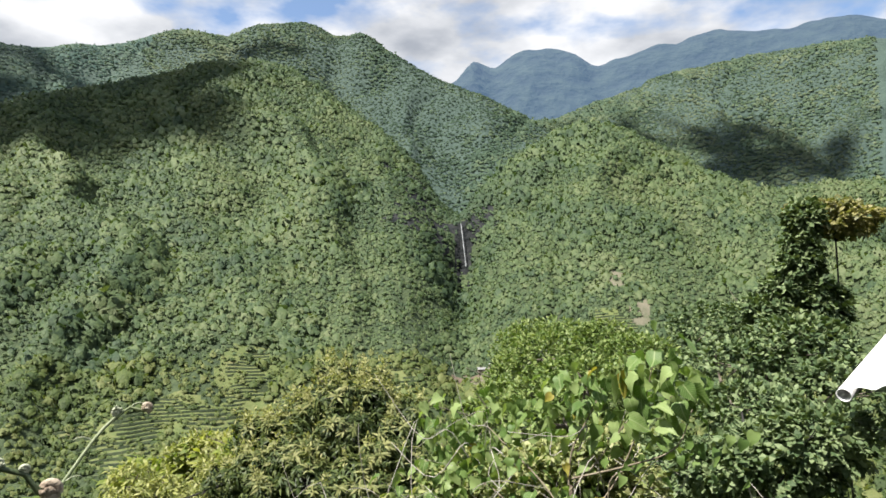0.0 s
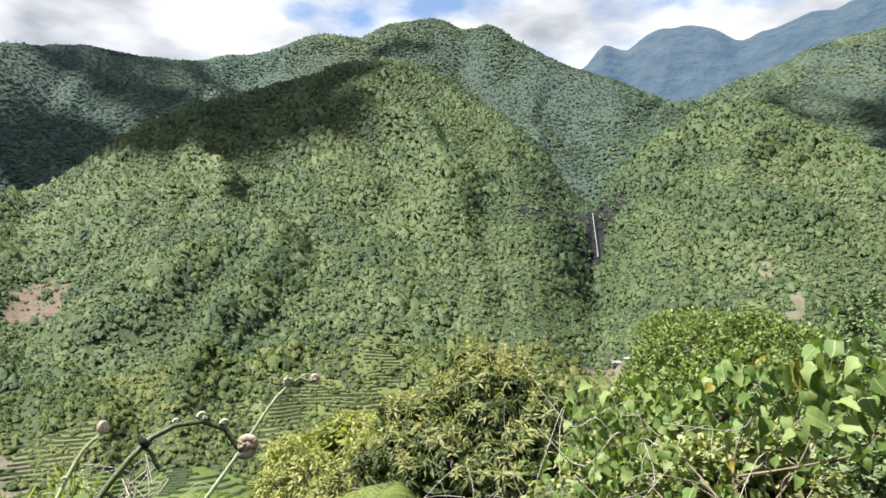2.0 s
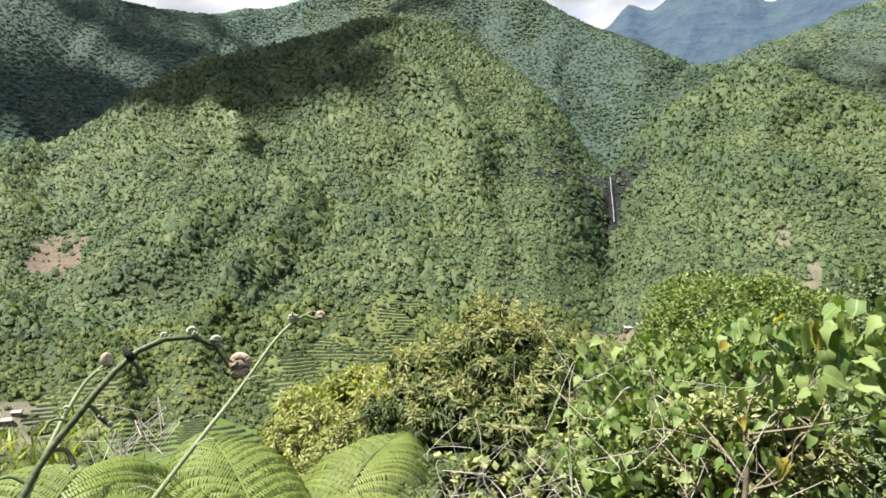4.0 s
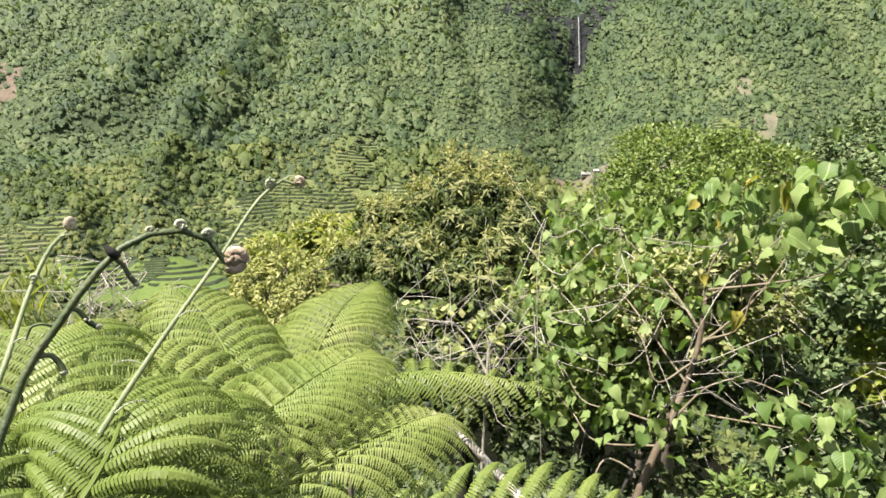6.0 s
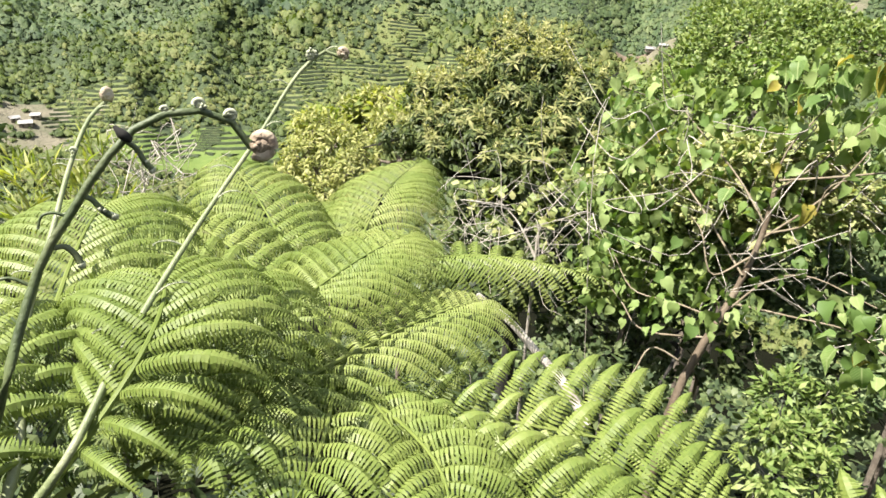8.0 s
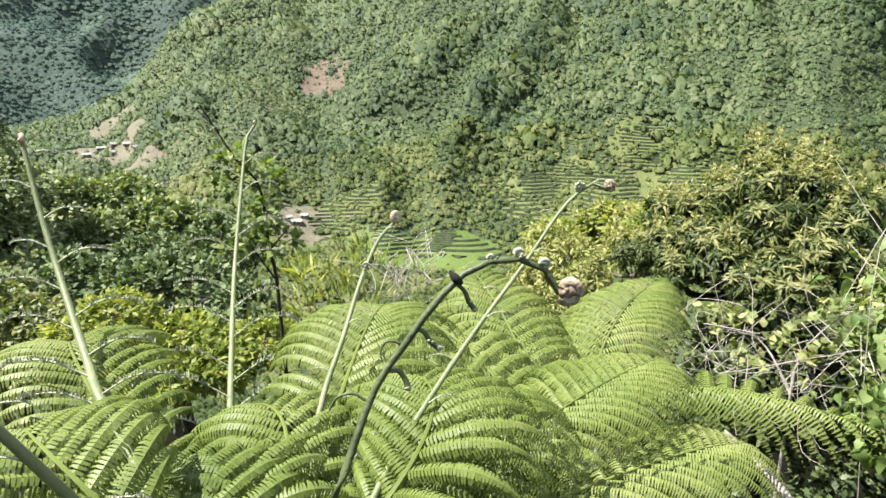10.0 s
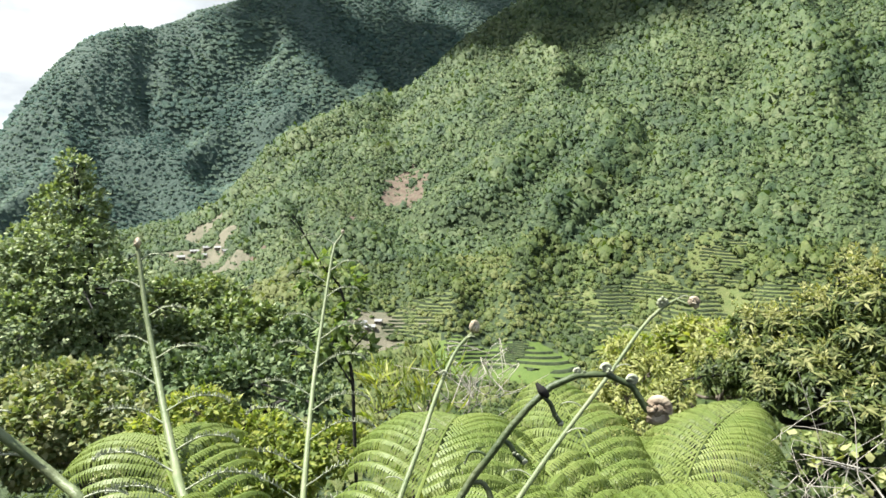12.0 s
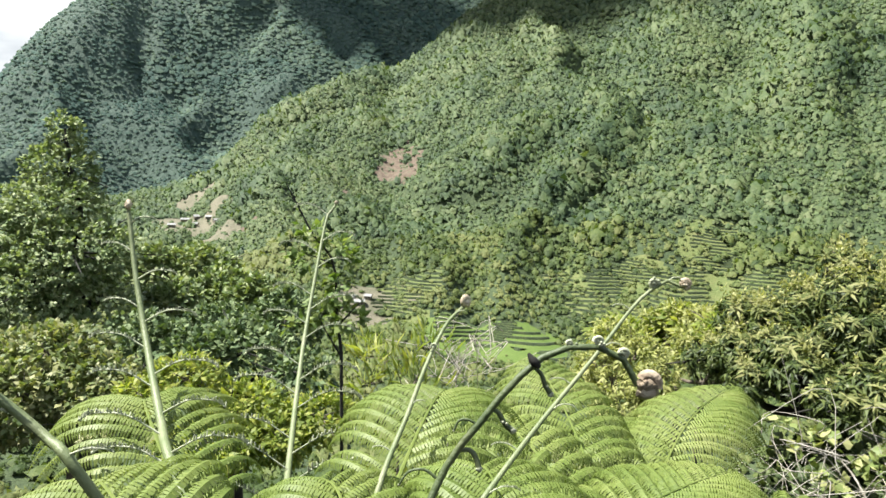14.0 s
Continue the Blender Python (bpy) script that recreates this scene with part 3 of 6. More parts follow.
def join(pieces):
    """Joins (verts, faces) arrays of equal-sided faces."""
    vs, fs, k = [], [], 0
    for v, f in pieces:
        vs.append(np.asarray(v, float))
        fs.append(np.asarray(f, int) + k)
        k += len(v)
    return np.concatenate(vs), np.concatenate(fs)


def bend(points, n):
    """A smooth curve of n points through the given ones (Catmull-Rom)."""
    p = np.asarray(points, float)
    if len(p) == 2:
        return p[0] + (p[1] - p[0]) * np.linspace(0, 1, n)[:, None]
    q = np.concatenate([[2 * p[0] - p[1]], p, [2 * p[-1] - p[-2]]])
    s = np.linspace(0, len(p) - 1 - 1e-6, n)
    i = s.astype(int)
    t = (s - i)[:, None]
    a, b, c, d = q[i], q[i + 1], q[i + 2], q[i + 3]
    return 0.5 * (2 * b + (c - a) * t + (2 * a - 5 * b + 4 * c - d) * t ** 2 + (3 * b - a - 3 * c + d) * t ** 3)


def tube(points, radii, sides=6):
    """Quads round a line of points, closed to a point at its far end."""
    p = np.asarray(points, float)
    n = len(p)
    rad = np.interp(np.linspace(0, 1, n), np.linspace(0, 1, len(radii)), radii)
    tan = np.gradient(p, axis=0)
    tan /= np.linalg.norm(tan, axis=1, keepdims=True) + 1e-9
    ref = np.array([0.31, 0.17, 0.93])
    u = np.cross(tan, ref)
    u /= np.linalg.norm(u, axis=1, keepdims=True) + 1e-9
    w = np.cross(tan, u)
    th = np.arange(sides) / sides * 2 * np.pi
    v = p[:, None] + rad[:, None, None] * (np.cos(th)[None, :, None] * u[:, None] + np.sin(th)[None, :, None] * w[:, None])
    i, j = np.meshgrid(np.arange(n - 1), np.arange(sides), indexing="ij")
    f = np.stack([i * sides + j, i * sides + (j + 1) % sides, (i + 1) * sides + (j + 1) % sides, (i + 1) * sides + j], -1).reshape(-1, 4)
    return v.reshape(-1, 3), f


def blob(centre, radius, g, squash=1.0):
    """A small lumpy ball of triangles given as quads with a doubled corner."""
    v = ICO_V * radius * (0.85 + 0.3 * g.rand(12, 1)) * np.array([1, 1, squash]) + np.asarray(centre)
    return v, np.concatenate([ICO_F, ICO_F[:, 2:]], 1)


def side_vectors(d, n):
    """Side and normal vectors for directions d with about the normals n."""
    s = np.cross(d, n)
    s /= np.linalg.norm(s, axis=1, keepdims=True) + 1e-9
    return s, np.cross(s, d)


def leaf_cloud(root, d, n, length, width, shape):
    """Many leaves as quads: root places, directions, normals, lengths. shape: rows of (along, half width, sag)."""
    d = d / (np.linalg.norm(d, axis=1, keepdims=True) + 1e-9)
    s, n = side_vectors(d, n)
    k = len(root)
    rows = len(shape)
    v = np.empty((k, rows * 2, 3))
    for i, (along, half, sag) in enumerate(shape):
        mid = root + d * (along * length)[:, None] - n * (sag * length)[:, None]
        v[:, 2 * i] = mid + s * (half * width)[:, None]
        v[:, 2 * i + 1] = mid - s * (half * width)[:, None]
    f = np.array([[2 * i, 2 * i + 1, 2 * i + 3, 2 * i + 2] for i in range(rows - 1)])
    f = f[None] + (np.arange(k) * rows * 2)[:, None, None]
    return v.reshape(-1, 3), f.reshape(-1, 4)


LANCE = [(0, 0.15, 0), (0.45, 1.0, 0.02), (1.0, 0.03, 0.18)]
OVAL = [(0, 0.25, 0), (0.45, 1.0, -0.01), (1.0, 0.1, 0.14)]
HANGING = [(0, 0.2, 0), (0.45, 1.0, 0.1), (1.0, 0.06, 0.5)]
SMALL = [(0, 0.3, 0), (0.5, 1.0, 0.0), (1.0, 0.1, 0.1)]


def crown_sprays(blobs, sprays, leaves, length, width, shape, g, droop=0.3, up=0.2, fill=0.55, whorl=False):
    """Leaves of a crown: sprays of leaves at twig ends spread over the blobs (x, y, z, rx, rz)."""
    roots, dirs, norms, lens, tips = [], [], [], [], []
    vol = np.array([b[3] * b[3] * b[4] for b in blobs]) ** 0.67
    for b, share in zip(blobs, vol / vol.sum()):
        m = max(4, int(sprays * share))
        d = g.randn(m, 3)
        d[:, 2] = d[:, 2] * 0.9 + 0.25
        d /= np.linalg.norm(d, axis=1, keepdims=True)
        c = np.array(b[:3]) + d * np.array([b[3], b[3], b[4]]) * (fill + (1.05 - fill) * g.rand(m, 1) ** 0.5)
        tips.append(np.concatenate([c, d], 1))
        for _ in range(leaves):
            out = d + g.randn(m, 3) * 0.75
            out[:, 2] += up - droop * 0.6
            if whorl:                                    # leaves in a ring round each twig's tip
                axis = d + np.array([0, 0, 0.5])
                axis /= np.linalg.norm(axis, axis=1, keepdims=True)
                ring = np.cross(axis, g.randn(m, 3))
                ring /= np.linalg.norm(ring, axis=1, keepdims=True)
                out = ring + axis * (0.75 - droop * g.rand(m, 1))
            roots.append(c + g.randn(m, 3) * length * (0.08 if whorl else 0.28))
            dirs.append(out)
            norms.append(g.randn(m, 3) * 0.35 + d * 0.5 + np.array([0, 0, 0.8]))
            lens.append(length * (0.65 + 0.6 * g.rand(m)))
    root, d, n, ln = np.concatenate(roots), np.concatenate(dirs), np.concatenate(norms), np.concatenate(lens)
    d /= np.linalg.norm(d, axis=1, keepdims=True)
    return leaf_cloud(root, d, n, ln, ln * width / length, shape), np.concatenate(tips)


def woody(name, label, category, foot, blobs, leaf_mat, bark, sprays, leaves, length, width, shape=OVAL, seed=1, trunk=0.06, group="", droop=0.3, up=0.2, fill=0.55, whorl=False):
    """A tree or shrub: trunk, a limb into each part of the crown, and the crown's leaves. foot: plan place of the trunk, or None."""
    g = np.random.RandomState(seed)
    t = thing(name, label, category, group)
    mid = np.mean([b[:3] for b in blobs], 0)
    low = min(b[2] - b[4] for b in blobs)
    fx, fy = foot if foot else mid[:2]
    gz = ground_at(fx, fy) - 0.15
    t.location = (fx, fy, gz)
    fork = np.array([0.6 * fx + 0.4 * mid[0], 0.6 * fy + 0.4 * mid[1], max(gz + 0.3, low - 0.1)])
    here = np.array([fx, fy, gz])

    def add(nm, vf, mat, lab="", sm=True):
        v, f = vf
        return part(nm, mesh_from(nm, v - here, f, [mat], smooth_shade=sm), t, lab)
    add("trunk", tube(bend([(fx, fy, gz), (here + fork) / 2 + g.randn(3) * trunk, fork], 9), [trunk, trunk * 0.7], 8), bark)
    for b in blobs:
        end = np.array(b[:3]) + np.array([0, 0, 0.3 * b[4]])
        pieces = [tube(bend([fork, (fork + end) / 2 + g.randn(3) * 0.12 * np.linalg.norm(end - fork), end], 8), [trunk * 0.6, trunk * 0.15], 6)]
        for _ in range(7):
            d = g.randn(3) * np.array([b[3], b[3], b[4]]) * 0.6
            pieces.append(tube(bend([end - np.array([0, 0, 0.3 * b[4]]) + d * 0.1, np.array(b[:3]) + d], 4), [trunk * 0.16, trunk * 0.05], 4))
        add("limb", join(pieces), bark)
    vf, tips = crown_sprays(blobs, sprays, leaves, length, width, shape, g, droop, up, fill, whorl)
    add("crown", vf, leaf_mat, "", False)
    return t, tips, add, g

# ---- leaf and bark surfaces ----
FERN = material("fern_green", [(0.074, 0.114, 0.023), (0.119, 0.163, 0.035), (0.164, 0.202, 0.053), (0.208, 0.233, 0.084)], 2.5, 0.5, 4.0, island=0.10, wide=0.9, through_light=0.22, gloss=0.3)
# Darker copy of the fern green, for a frond lying in shade.
FERN_SHADED = material("shaded_fern_green", [(0.065, 0.10, 0.028), (0.095, 0.135, 0.038), (0.13, 0.165, 0.058)], 2.5, 0.6, 4.0, island=0.4, through_light=0.25, gloss=0.22)
STIPE = material("pale_green_stipe", [(0.10, 0.132, 0.055), (0.145, 0.172, 0.082), (0.19, 0.205, 0.118)], 9.0, 0.5, 6.0, bump=0.5, bump_scale=140.0)
STIPE_DARK = material("dark_green_stipe", [(0.030, 0.047, 0.019), (0.060, 0.083, 0.033), (0.096, 0.113, 0.054)], 14.0, 0.5, 6.0, bump=0.5, bump_scale=140.0)
CURL = material("scaly_fiddlehead", [(0.19, 0.140, 0.098), (0.31, 0.25, 0.18), (0.43, 0.37, 0.28), (0.54, 0.49, 0.40)], 30.0, 0.75, 8.0, bump=1.0, bump_scale=220.0)
BEAD = material("pale_unrolling_pinna", [(0.264, 0.297, 0.185), (0.343, 0.363, 0.251), (0.409, 0.416, 0.317)], 60.0, 0.6, 4.0)
BARK = material("grey_brown_bark", [(0.0594, 0.0495, 0.0363), (0.112, 0.0924, 0.0726), (0.172, 0.152, 0.119)], 6.0, 0.85, 8.0, bump=0.9, bump_scale=40.0)
PALE_BARK = material("pale_smooth_bark", [(0.109, 0.0892, 0.0594), (0.168, 0.139, 0.0938), (0.217, 0.188, 0.139)], 7.0, 0.75, 8.0, bump=0.6, bump_scale=60.0)
SAP_BARK = material("brown_sapling_bark", [(0.062, 0.046, 0.030), (0.105, 0.080, 0.055), (0.155, 0.128, 0.092)], 9.0, 0.8, 8.0, bump=0.6, bump_scale=60.0)
DEAD_TWIG = material("bleached_dead_twig", [(0.19, 0.17, 0.14), (0.31, 0.285, 0.245), (0.42, 0.395, 0.35)], 8.0, 0.85, 6.0, bump=0.5, bump_scale=80.0)
BLACK_BARK = material("blackish_bark", [(0.0119, 0.0112, 0.0099), (0.0264, 0.0244, 0.0198)], 12.0, 0.85, 6.0)


def leaf_green(name, a, b, c, through_light=0.32, gloss=0.28, rough=0.5, each_object=0.0):
    return material(name, [a, b, c], 1.6, rough, 4.0, island=0.7, each_object=each_object, through_light=through_light, gloss=gloss)


MANGO_LEAF = leaf_green("mango_leaf", (0.030, 0.047, 0.013), (0.050, 0.074, 0.020), (0.096, 0.120, 0.036), 0.22, 0.25, 0.5)
MANGO_YOUNG = leaf_green("young_mango_leaf", (0.105, 0.125, 0.042), (0.160, 0.178, 0.062), (0.25, 0.252, 0.105), 0.35, 0.25, 0.6)
MANGO_BLOOM = leaf_green("mango_blossom", (0.22, 0.23, 0.088), (0.30, 0.30, 0.125), (0.37, 0.36, 0.175), 0.35, 0.2, 0.8)
YELLOW_LEAF = leaf_green("yellow_green_leaf", (0.13, 0.175, 0.034), (0.20, 0.245, 0.048), (0.29, 0.305, 0.07), 0.42)
GOLD_LEAF = leaf_green("golden_young_leaf", (0.172, 0.195, 0.058), (0.248, 0.265, 0.088), (0.335, 0.335, 0.132), 0.35)
BRIGHT_LEAF = leaf_green("bright_green_leaf", (0.082, 0.130, 0.031), (0.132, 0.190, 0.050), (0.205, 0.252, 0.086), 0.30)
MID_LEAF = leaf_green("mid_green_leaf", (0.090, 0.129, 0.046), (0.140, 0.190, 0.070), (0.218, 0.252, 0.109), 0.24)
# Undergrowth green, darkened in its colour for the shade on the slope.
SHADED_LEAF = leaf_green("shaded_green_leaf", (0.032, 0.050, 0.020), (0.056, 0.082, 0.030), (0.10, 0.128, 0.05), 0.18)
GLOSSY_LEAF = leaf_green("glossy_small_leaf", (0.052, 0.084, 0.034), (0.094, 0.136, 0.056), (0.165, 0.210, 0.10), 0.20, 0.2, 0.6)
OLIVE_LEAF = leaf_green("olive_small_leaf", (0.105, 0.14, 0.05), (0.165, 0.195, 0.075), (0.25, 0.255, 0.115), 0.28)
VINE_LEAF = leaf_green("yellowing_vine_leaf", (0.135, 0.178, 0.054), (0.210, 0.248, 0.088), (0.32, 0.325, 0.150), 0.30)
SILVER_LEAF = leaf_green("shiny_small_leaf", (0.12, 0.168, 0.072), (0.20, 0.25, 0.118), (0.31, 0.35, 0.20), 0.22, 0.2, 0.6)
RUST_LEAF = leaf_green("rusty_young_leaf", (0.13, 0.135, 0.05), (0.20, 0.19, 0.07), (0.27, 0.245, 0.105), 0.35)
BIG_LEAF = leaf_green("broad_soft_leaf", (0.082, 0.146, 0.036), (0.135, 0.208, 0.058), (0.220, 0.290, 0.106), 0.36, 0.2, 0.5, 0.9)
SMALL_BROAD_LEAF = leaf_green("small_broad_leaf", (0.080, 0.136, 0.036), (0.130, 0.195, 0.054), (0.205, 0.268, 0.10), 0.34, 0.2, 0.5)


def with_veins(mat, vein):
    """Pale midrib and side veins on a leaf that grows along its own +y."""
    n, l = mat.node_tree.nodes, mat.node_tree.links
    coord, cut, across = n.new("ShaderNodeTexCoord"), n.new("ShaderNodeSeparateXYZ"), n.new("ShaderNodeMath")
    across.operation = "ABSOLUTE"
    l.new(coord.outputs["Object"], cut.inputs[0])
    l.new(cut.outputs["X"], across.inputs[0])
    rib = n.new("ShaderNodeMapRange")
    rib.inputs["From Min"].default_value, rib.inputs["From Max"].default_value = 0.012, 0.04
    rib.inputs["To Min"].default_value, rib.inputs["To Max"].default_value = 0.8, 0.0
    l.new(across.outputs[0], rib.inputs["Value"])
    slant = n.new("ShaderNodeMath")
    slant.operation, slant.inputs[1].default_value = "MULTIPLY_ADD", -0.9
    l.new(across.outputs[0], slant.inputs[0])
    l.new(cut.outputs["Y"], slant.inputs[2])
    wave = n.new("ShaderNodeMath")
    wave.operation = "PINGPONG"
    wave.inputs[1].default_value = 0.06
    l.new(slant.outputs[0], wave.inputs[0])
    side = n.new("ShaderNodeMapRange")
    side.inputs["From Min"].default_value, side.inputs["From Max"].default_value = 0.006, 0.02
    side.inputs["To Min"].default_value, side.inputs["To Max"].default_value = 0.45, 0.0
    l.new(wave.outputs[0], side.inputs["Value"])
    most = n.new("ShaderNodeMath")
    most.operation = "MAXIMUM"
    l.new(rib.outputs[0], most.inputs[0])
    l.new(side.outputs[0], most.inputs[1])
    base = n["Principled BSDF"].inputs["Base Color"]
    mix = n.new("ShaderNodeMixRGB")
    mix.inputs[2].default_value = (*vein, 1)
    l.new(base.links[0].from_socket, mix.inputs[1])
    l.new(most.outputs[0], mix.inputs[0])
    l.new(mix.outputs[0], base)


with_veins(BIG_LEAF, (0.30, 0.36, 0.16))
BIG_LEAF_OLD = leaf_green("yellowing_broad_leaf", (0.218, 0.205, 0.032), (0.288, 0.256, 0.0512), (0.32, 0.243, 0.0768), 0.35, 0.3, 0.6)


# ---- tree ferns below the lookout ----
def frond_mesh(base, mid, tip, width, here, seed, mat, stalk=0.2, droop=0.38, sweep=0.35, gap=0.082, side_tilt=0.0, leaflet=0.054, pitch=0.0125):
    """A feathery fern leaf that runs from base over mid to tip, with drooping pinnae of small leaflets."""
    g = np.random.RandomState(seed)
    base, mid, tip = (np.asarray(p, float) for p in (base, mid, tip))
    ctrl = 2 * mid - 0.5 * (base + tip)
    s = np.linspace(0, 1, 40)[:, None]
    line = (1 - s) ** 2 * base + 2 * s * (1 - s) * ctrl + s ** 2 * tip
    length = np.linalg.norm(np.diff(line, axis=0), axis=1).sum()
    quads = [tube(line, [0.011, 0.006, 0.0025], 6)]
    n = int(length * (1 - stalk) / gap)
    pos = np.linspace(stalk, 0.985, n)
    for side in (-1, 1):
        at = np.clip(pos + g.randn(n) * 0.004, 0, 1)
        root = np.stack([np.interp(at, s[:, 0], line[:, k]) for k in range(3)], 1)
        t = 2 * (1 - at)[:, None] * (ctrl - base) + 2 * at[:, None] * (tip - ctrl)
        t /= np.linalg.norm(t, axis=1, keepdims=True)
        sv = np.cross(t, np.array([0, 0, 1.0]))
        sv /= np.linalg.norm(sv, axis=1, keepdims=True)
        up = np.cross(sv, t)
        rel = (at - stalk) / (1 - stalk)
        ln = width * np.where(rel < 0.4, 0.7 + 0.3 * rel / 0.4, np.clip(1 - (np.maximum(rel - 0.4, 0) / 0.62) ** 2.2, 0.06, 1)) * (0.93 + 0.14 * g.rand(n))
        fwd = sweep + 0.35 * rel ** 2
        out = sv * side * np.cos(fwd)[:, None] + t * np.sin(fwd)[:, None] + up * (0.12 + side_tilt * side)
        out /= np.linalg.norm(out, axis=1, keepdims=True)
        for k in range(n):
            m = max(6, int(ln[k] / pitch))
            u = np.linspace(0.02, 1, m)
            dr = droop * (0.85 + 0.3 * g.rand())
            axis = (root[k] + out[k] * (ln[k] * u * (1 - 0.18 * u ** 2))[:, None] + up[k] * (0.30 * ln[k] * u * (1 - u))[:, None]
                    - np.array([0, 0, 1.0]) * (dr * ln[k] * u ** 2.4)[:, None] + t[k] * (0.10 * ln[k] * u ** 2)[:, None])
            d = np.gradient(axis, axis=0)
            d /= np.linalg.norm(d, axis=1, keepdims=True)
            nrm = np.cross(np.cross(d, up[k]), d)
            nrm /= np.linalg.norm(nrm, axis=1, keepdims=True) + 1e-9
            lat = np.cross(d, nrm)
            leaf = leaflet * np.clip(ln[k] / width, 0.4, 1) * np.clip(1.75 * (1 - u) ** 0.8, 0.05, 1) * (0.9 + 0.2 * g.rand(m))
            half = ln[k] / m * 0.42
            for hand in (-1, 1):
                tilt = 1 + 0.14 * g.randn(m)
                slant = 0.06 + 0.05 * g.randn(m)
                rows = []
                for along, wide_, sag in ((0.0, 1.05, 0.0), (0.36, 0.70, 0.14), (0.66, 0.50, 0.48), (0.80, 0.08, 0.78)):
                    c = axis + lat * (hand * leaf * along * (1 - 0.22 * along))[:, None] + d * (leaf * slant * along)[:, None] - nrm * (leaf * sag * tilt)[:, None]
                    rows += [c - d * half * wide_, c + d * half * wide_]
                first = np.arange(m)[:, None] * 8
                quads.append((np.stack(rows, 1).reshape(-1, 3), np.concatenate([first + np.array([[0, 1, 3, 2]]) + 2 * i for i in range(3)])))
    vv, ff = join(quads)
    return mesh_from("frond", vv - here, ff, [mat])


def coil(centre, radius, thick, side, up, turns=1.6, n=34):
    """A curled-up fern tip: a tapering spiral tube in the plane of side and up."""
    th = np.linspace(0, turns * 2 * np.pi, n)
    r = radius * (1 - 0.72 * th / th[-1])
    line = np.asarray(centre) + np.outer(np.cos(th) * r, side) + np.outer(np.sin(th) * r, up)
    return line, [thick, thick * 0.8, thick * 0.45]


def crozier(fern, here, line, radii, mat, seed, head=0.0, buds=(), branches=0, branch_len=0.15, across=None, first=0.35, up_tilt=0.5, curl_mat=None):
    """A young fern leaf: its stem, its curled head, curled buds on it, and side branches that unroll.
    head: radius of the curled tip; buds: (share of the length, radius); across: sideways direction of the branches."""
    g = np.random.RandomState(seed)
    fine = bend(line, 160)
    run = np.concatenate([[0], np.cumsum(np.linalg.norm(np.diff(fine, axis=0), axis=1))])
    p = np.stack([np.interp(np.linspace(0, run[-1], 34), run, fine[:, k]) for k in range(3)], 1)
    stem = part("fern_stem", mesh_from("fern_stem", *(lambda vf: (vf[0] - here, vf[1]))(tube(p, radii, 8)), [mat], smooth_shade=True), fern)
    across = np.array([0.8, 0.6, 0.0]) if across is None else np.asarray(across, float)
    curl_mat = curl_mat or CURL

    def add(nm, vf, m, parent=stem, lab=""):
        return part(nm, mesh_from(nm, vf[0] - here, vf[1], [m], smooth_shade=True), parent, lab)
    if head:
        tip = p[-1]
        d = (p[-1] - p[-3]) / np.linalg.norm(p[-1] - p[-3])
        upv = np.array([0, 0, 1.0])
        upv = upv - d * (upv @ d)
        upv /= np.linalg.norm(upv) + 1e-9
        c = tip + upv * head * 0.55 + d * head * 0.35
        ln, th = coil(c, head * 0.72, head * 0.42, -upv, d, 1.7)
        pieces = [tube(ln, th, 10), tube(np.array([c - across * head * 0.55, c, c + across * head * 0.55]), [head * 0.25, head * 0.55, head * 0.2], 8)]
        for _ in range(16):
            q = g.randn(3)
            q = c + q / np.linalg.norm(q) * head * (0.4 + 0.25 * g.rand())
            pieces.append(blob(q, head * (0.16 + 0.12 * g.rand()), g))
        add("curled_head", join(pieces), curl_mat, stem, "scaly brown curled fiddlehead")
    for share, r in buds:
        k = int(share * 33)
        c = p[k] + np.array([0, 0, 1.0]) * r * 0.9
        ln, th = coil(c, r * 0.75, r * 0.36, across, np.array([0, 0, 1.0]), 1.5)
        add("curled_bud", join([tube(ln, th, 8), blob(c, r * 0.5, g)] + [blob(c + g.randn(3) * r * 0.5, r * 0.3, g) for _ in range(6)]), BEAD)
    for b in range(branches):
        share = first + (0.97 - first) * b / max(1, branches - 1)
        k = min(32, int(share * 33))
        side = 1 if b % 2 else -1
        size = branch_len * (1.0 - 0.55 * max(0, (share - 0.55) / 0.45)) * (0.85 + 0.3 * g.rand())
        start = p[k]
        out = across * side
        a1 = start + out * size * 0.5 + np.array([0, 0, size * up_tilt])
        a2 = start + out * size * 0.95 + np.array([0, 0, size * up_tilt * 1.05])
        a3 = start + out * size * 1.15 + np.array([0, 0, size * up_tilt * 0.7])
        arc = bend([start, a1, a2, a3], 16)
        pieces = [tube(arc, [radii[0] * 0.20, radii[0] * 0.10], 5), blob(a3, size * 0.032, g)]
        for q in bend(arc, 30)[5:]:
            tip_ = q + np.array([0, 0, 1.0]) * size * (0.05 + 0.025 * g.rand()) + g.randn(3) * size * 0.012
            pieces.append(tube(np.array([q, (q + tip_) / 2 + g.randn(3) * size * 0.006, tip_]), [size * 0.011, size * 0.014, size * 0.008], 4))
        add("unrolling_branch", join(pieces), BEAD)
    return stem



FERN_A = np.array((-1.22, 0.873, -1.24))
fern = thing("tree_fern", "large bright green tree fern with arching feathery fronds and tall fiddleheads", "fern", "tree ferns below the lookout")
fern_z = ground_at(FERN_A[0], FERN_A[1]) - 0.1
fern.location = (FERN_A[0], FERN_A[1], fern_z)
HERE_A = np.array([FERN_A[0], FERN_A[1], fern_z])
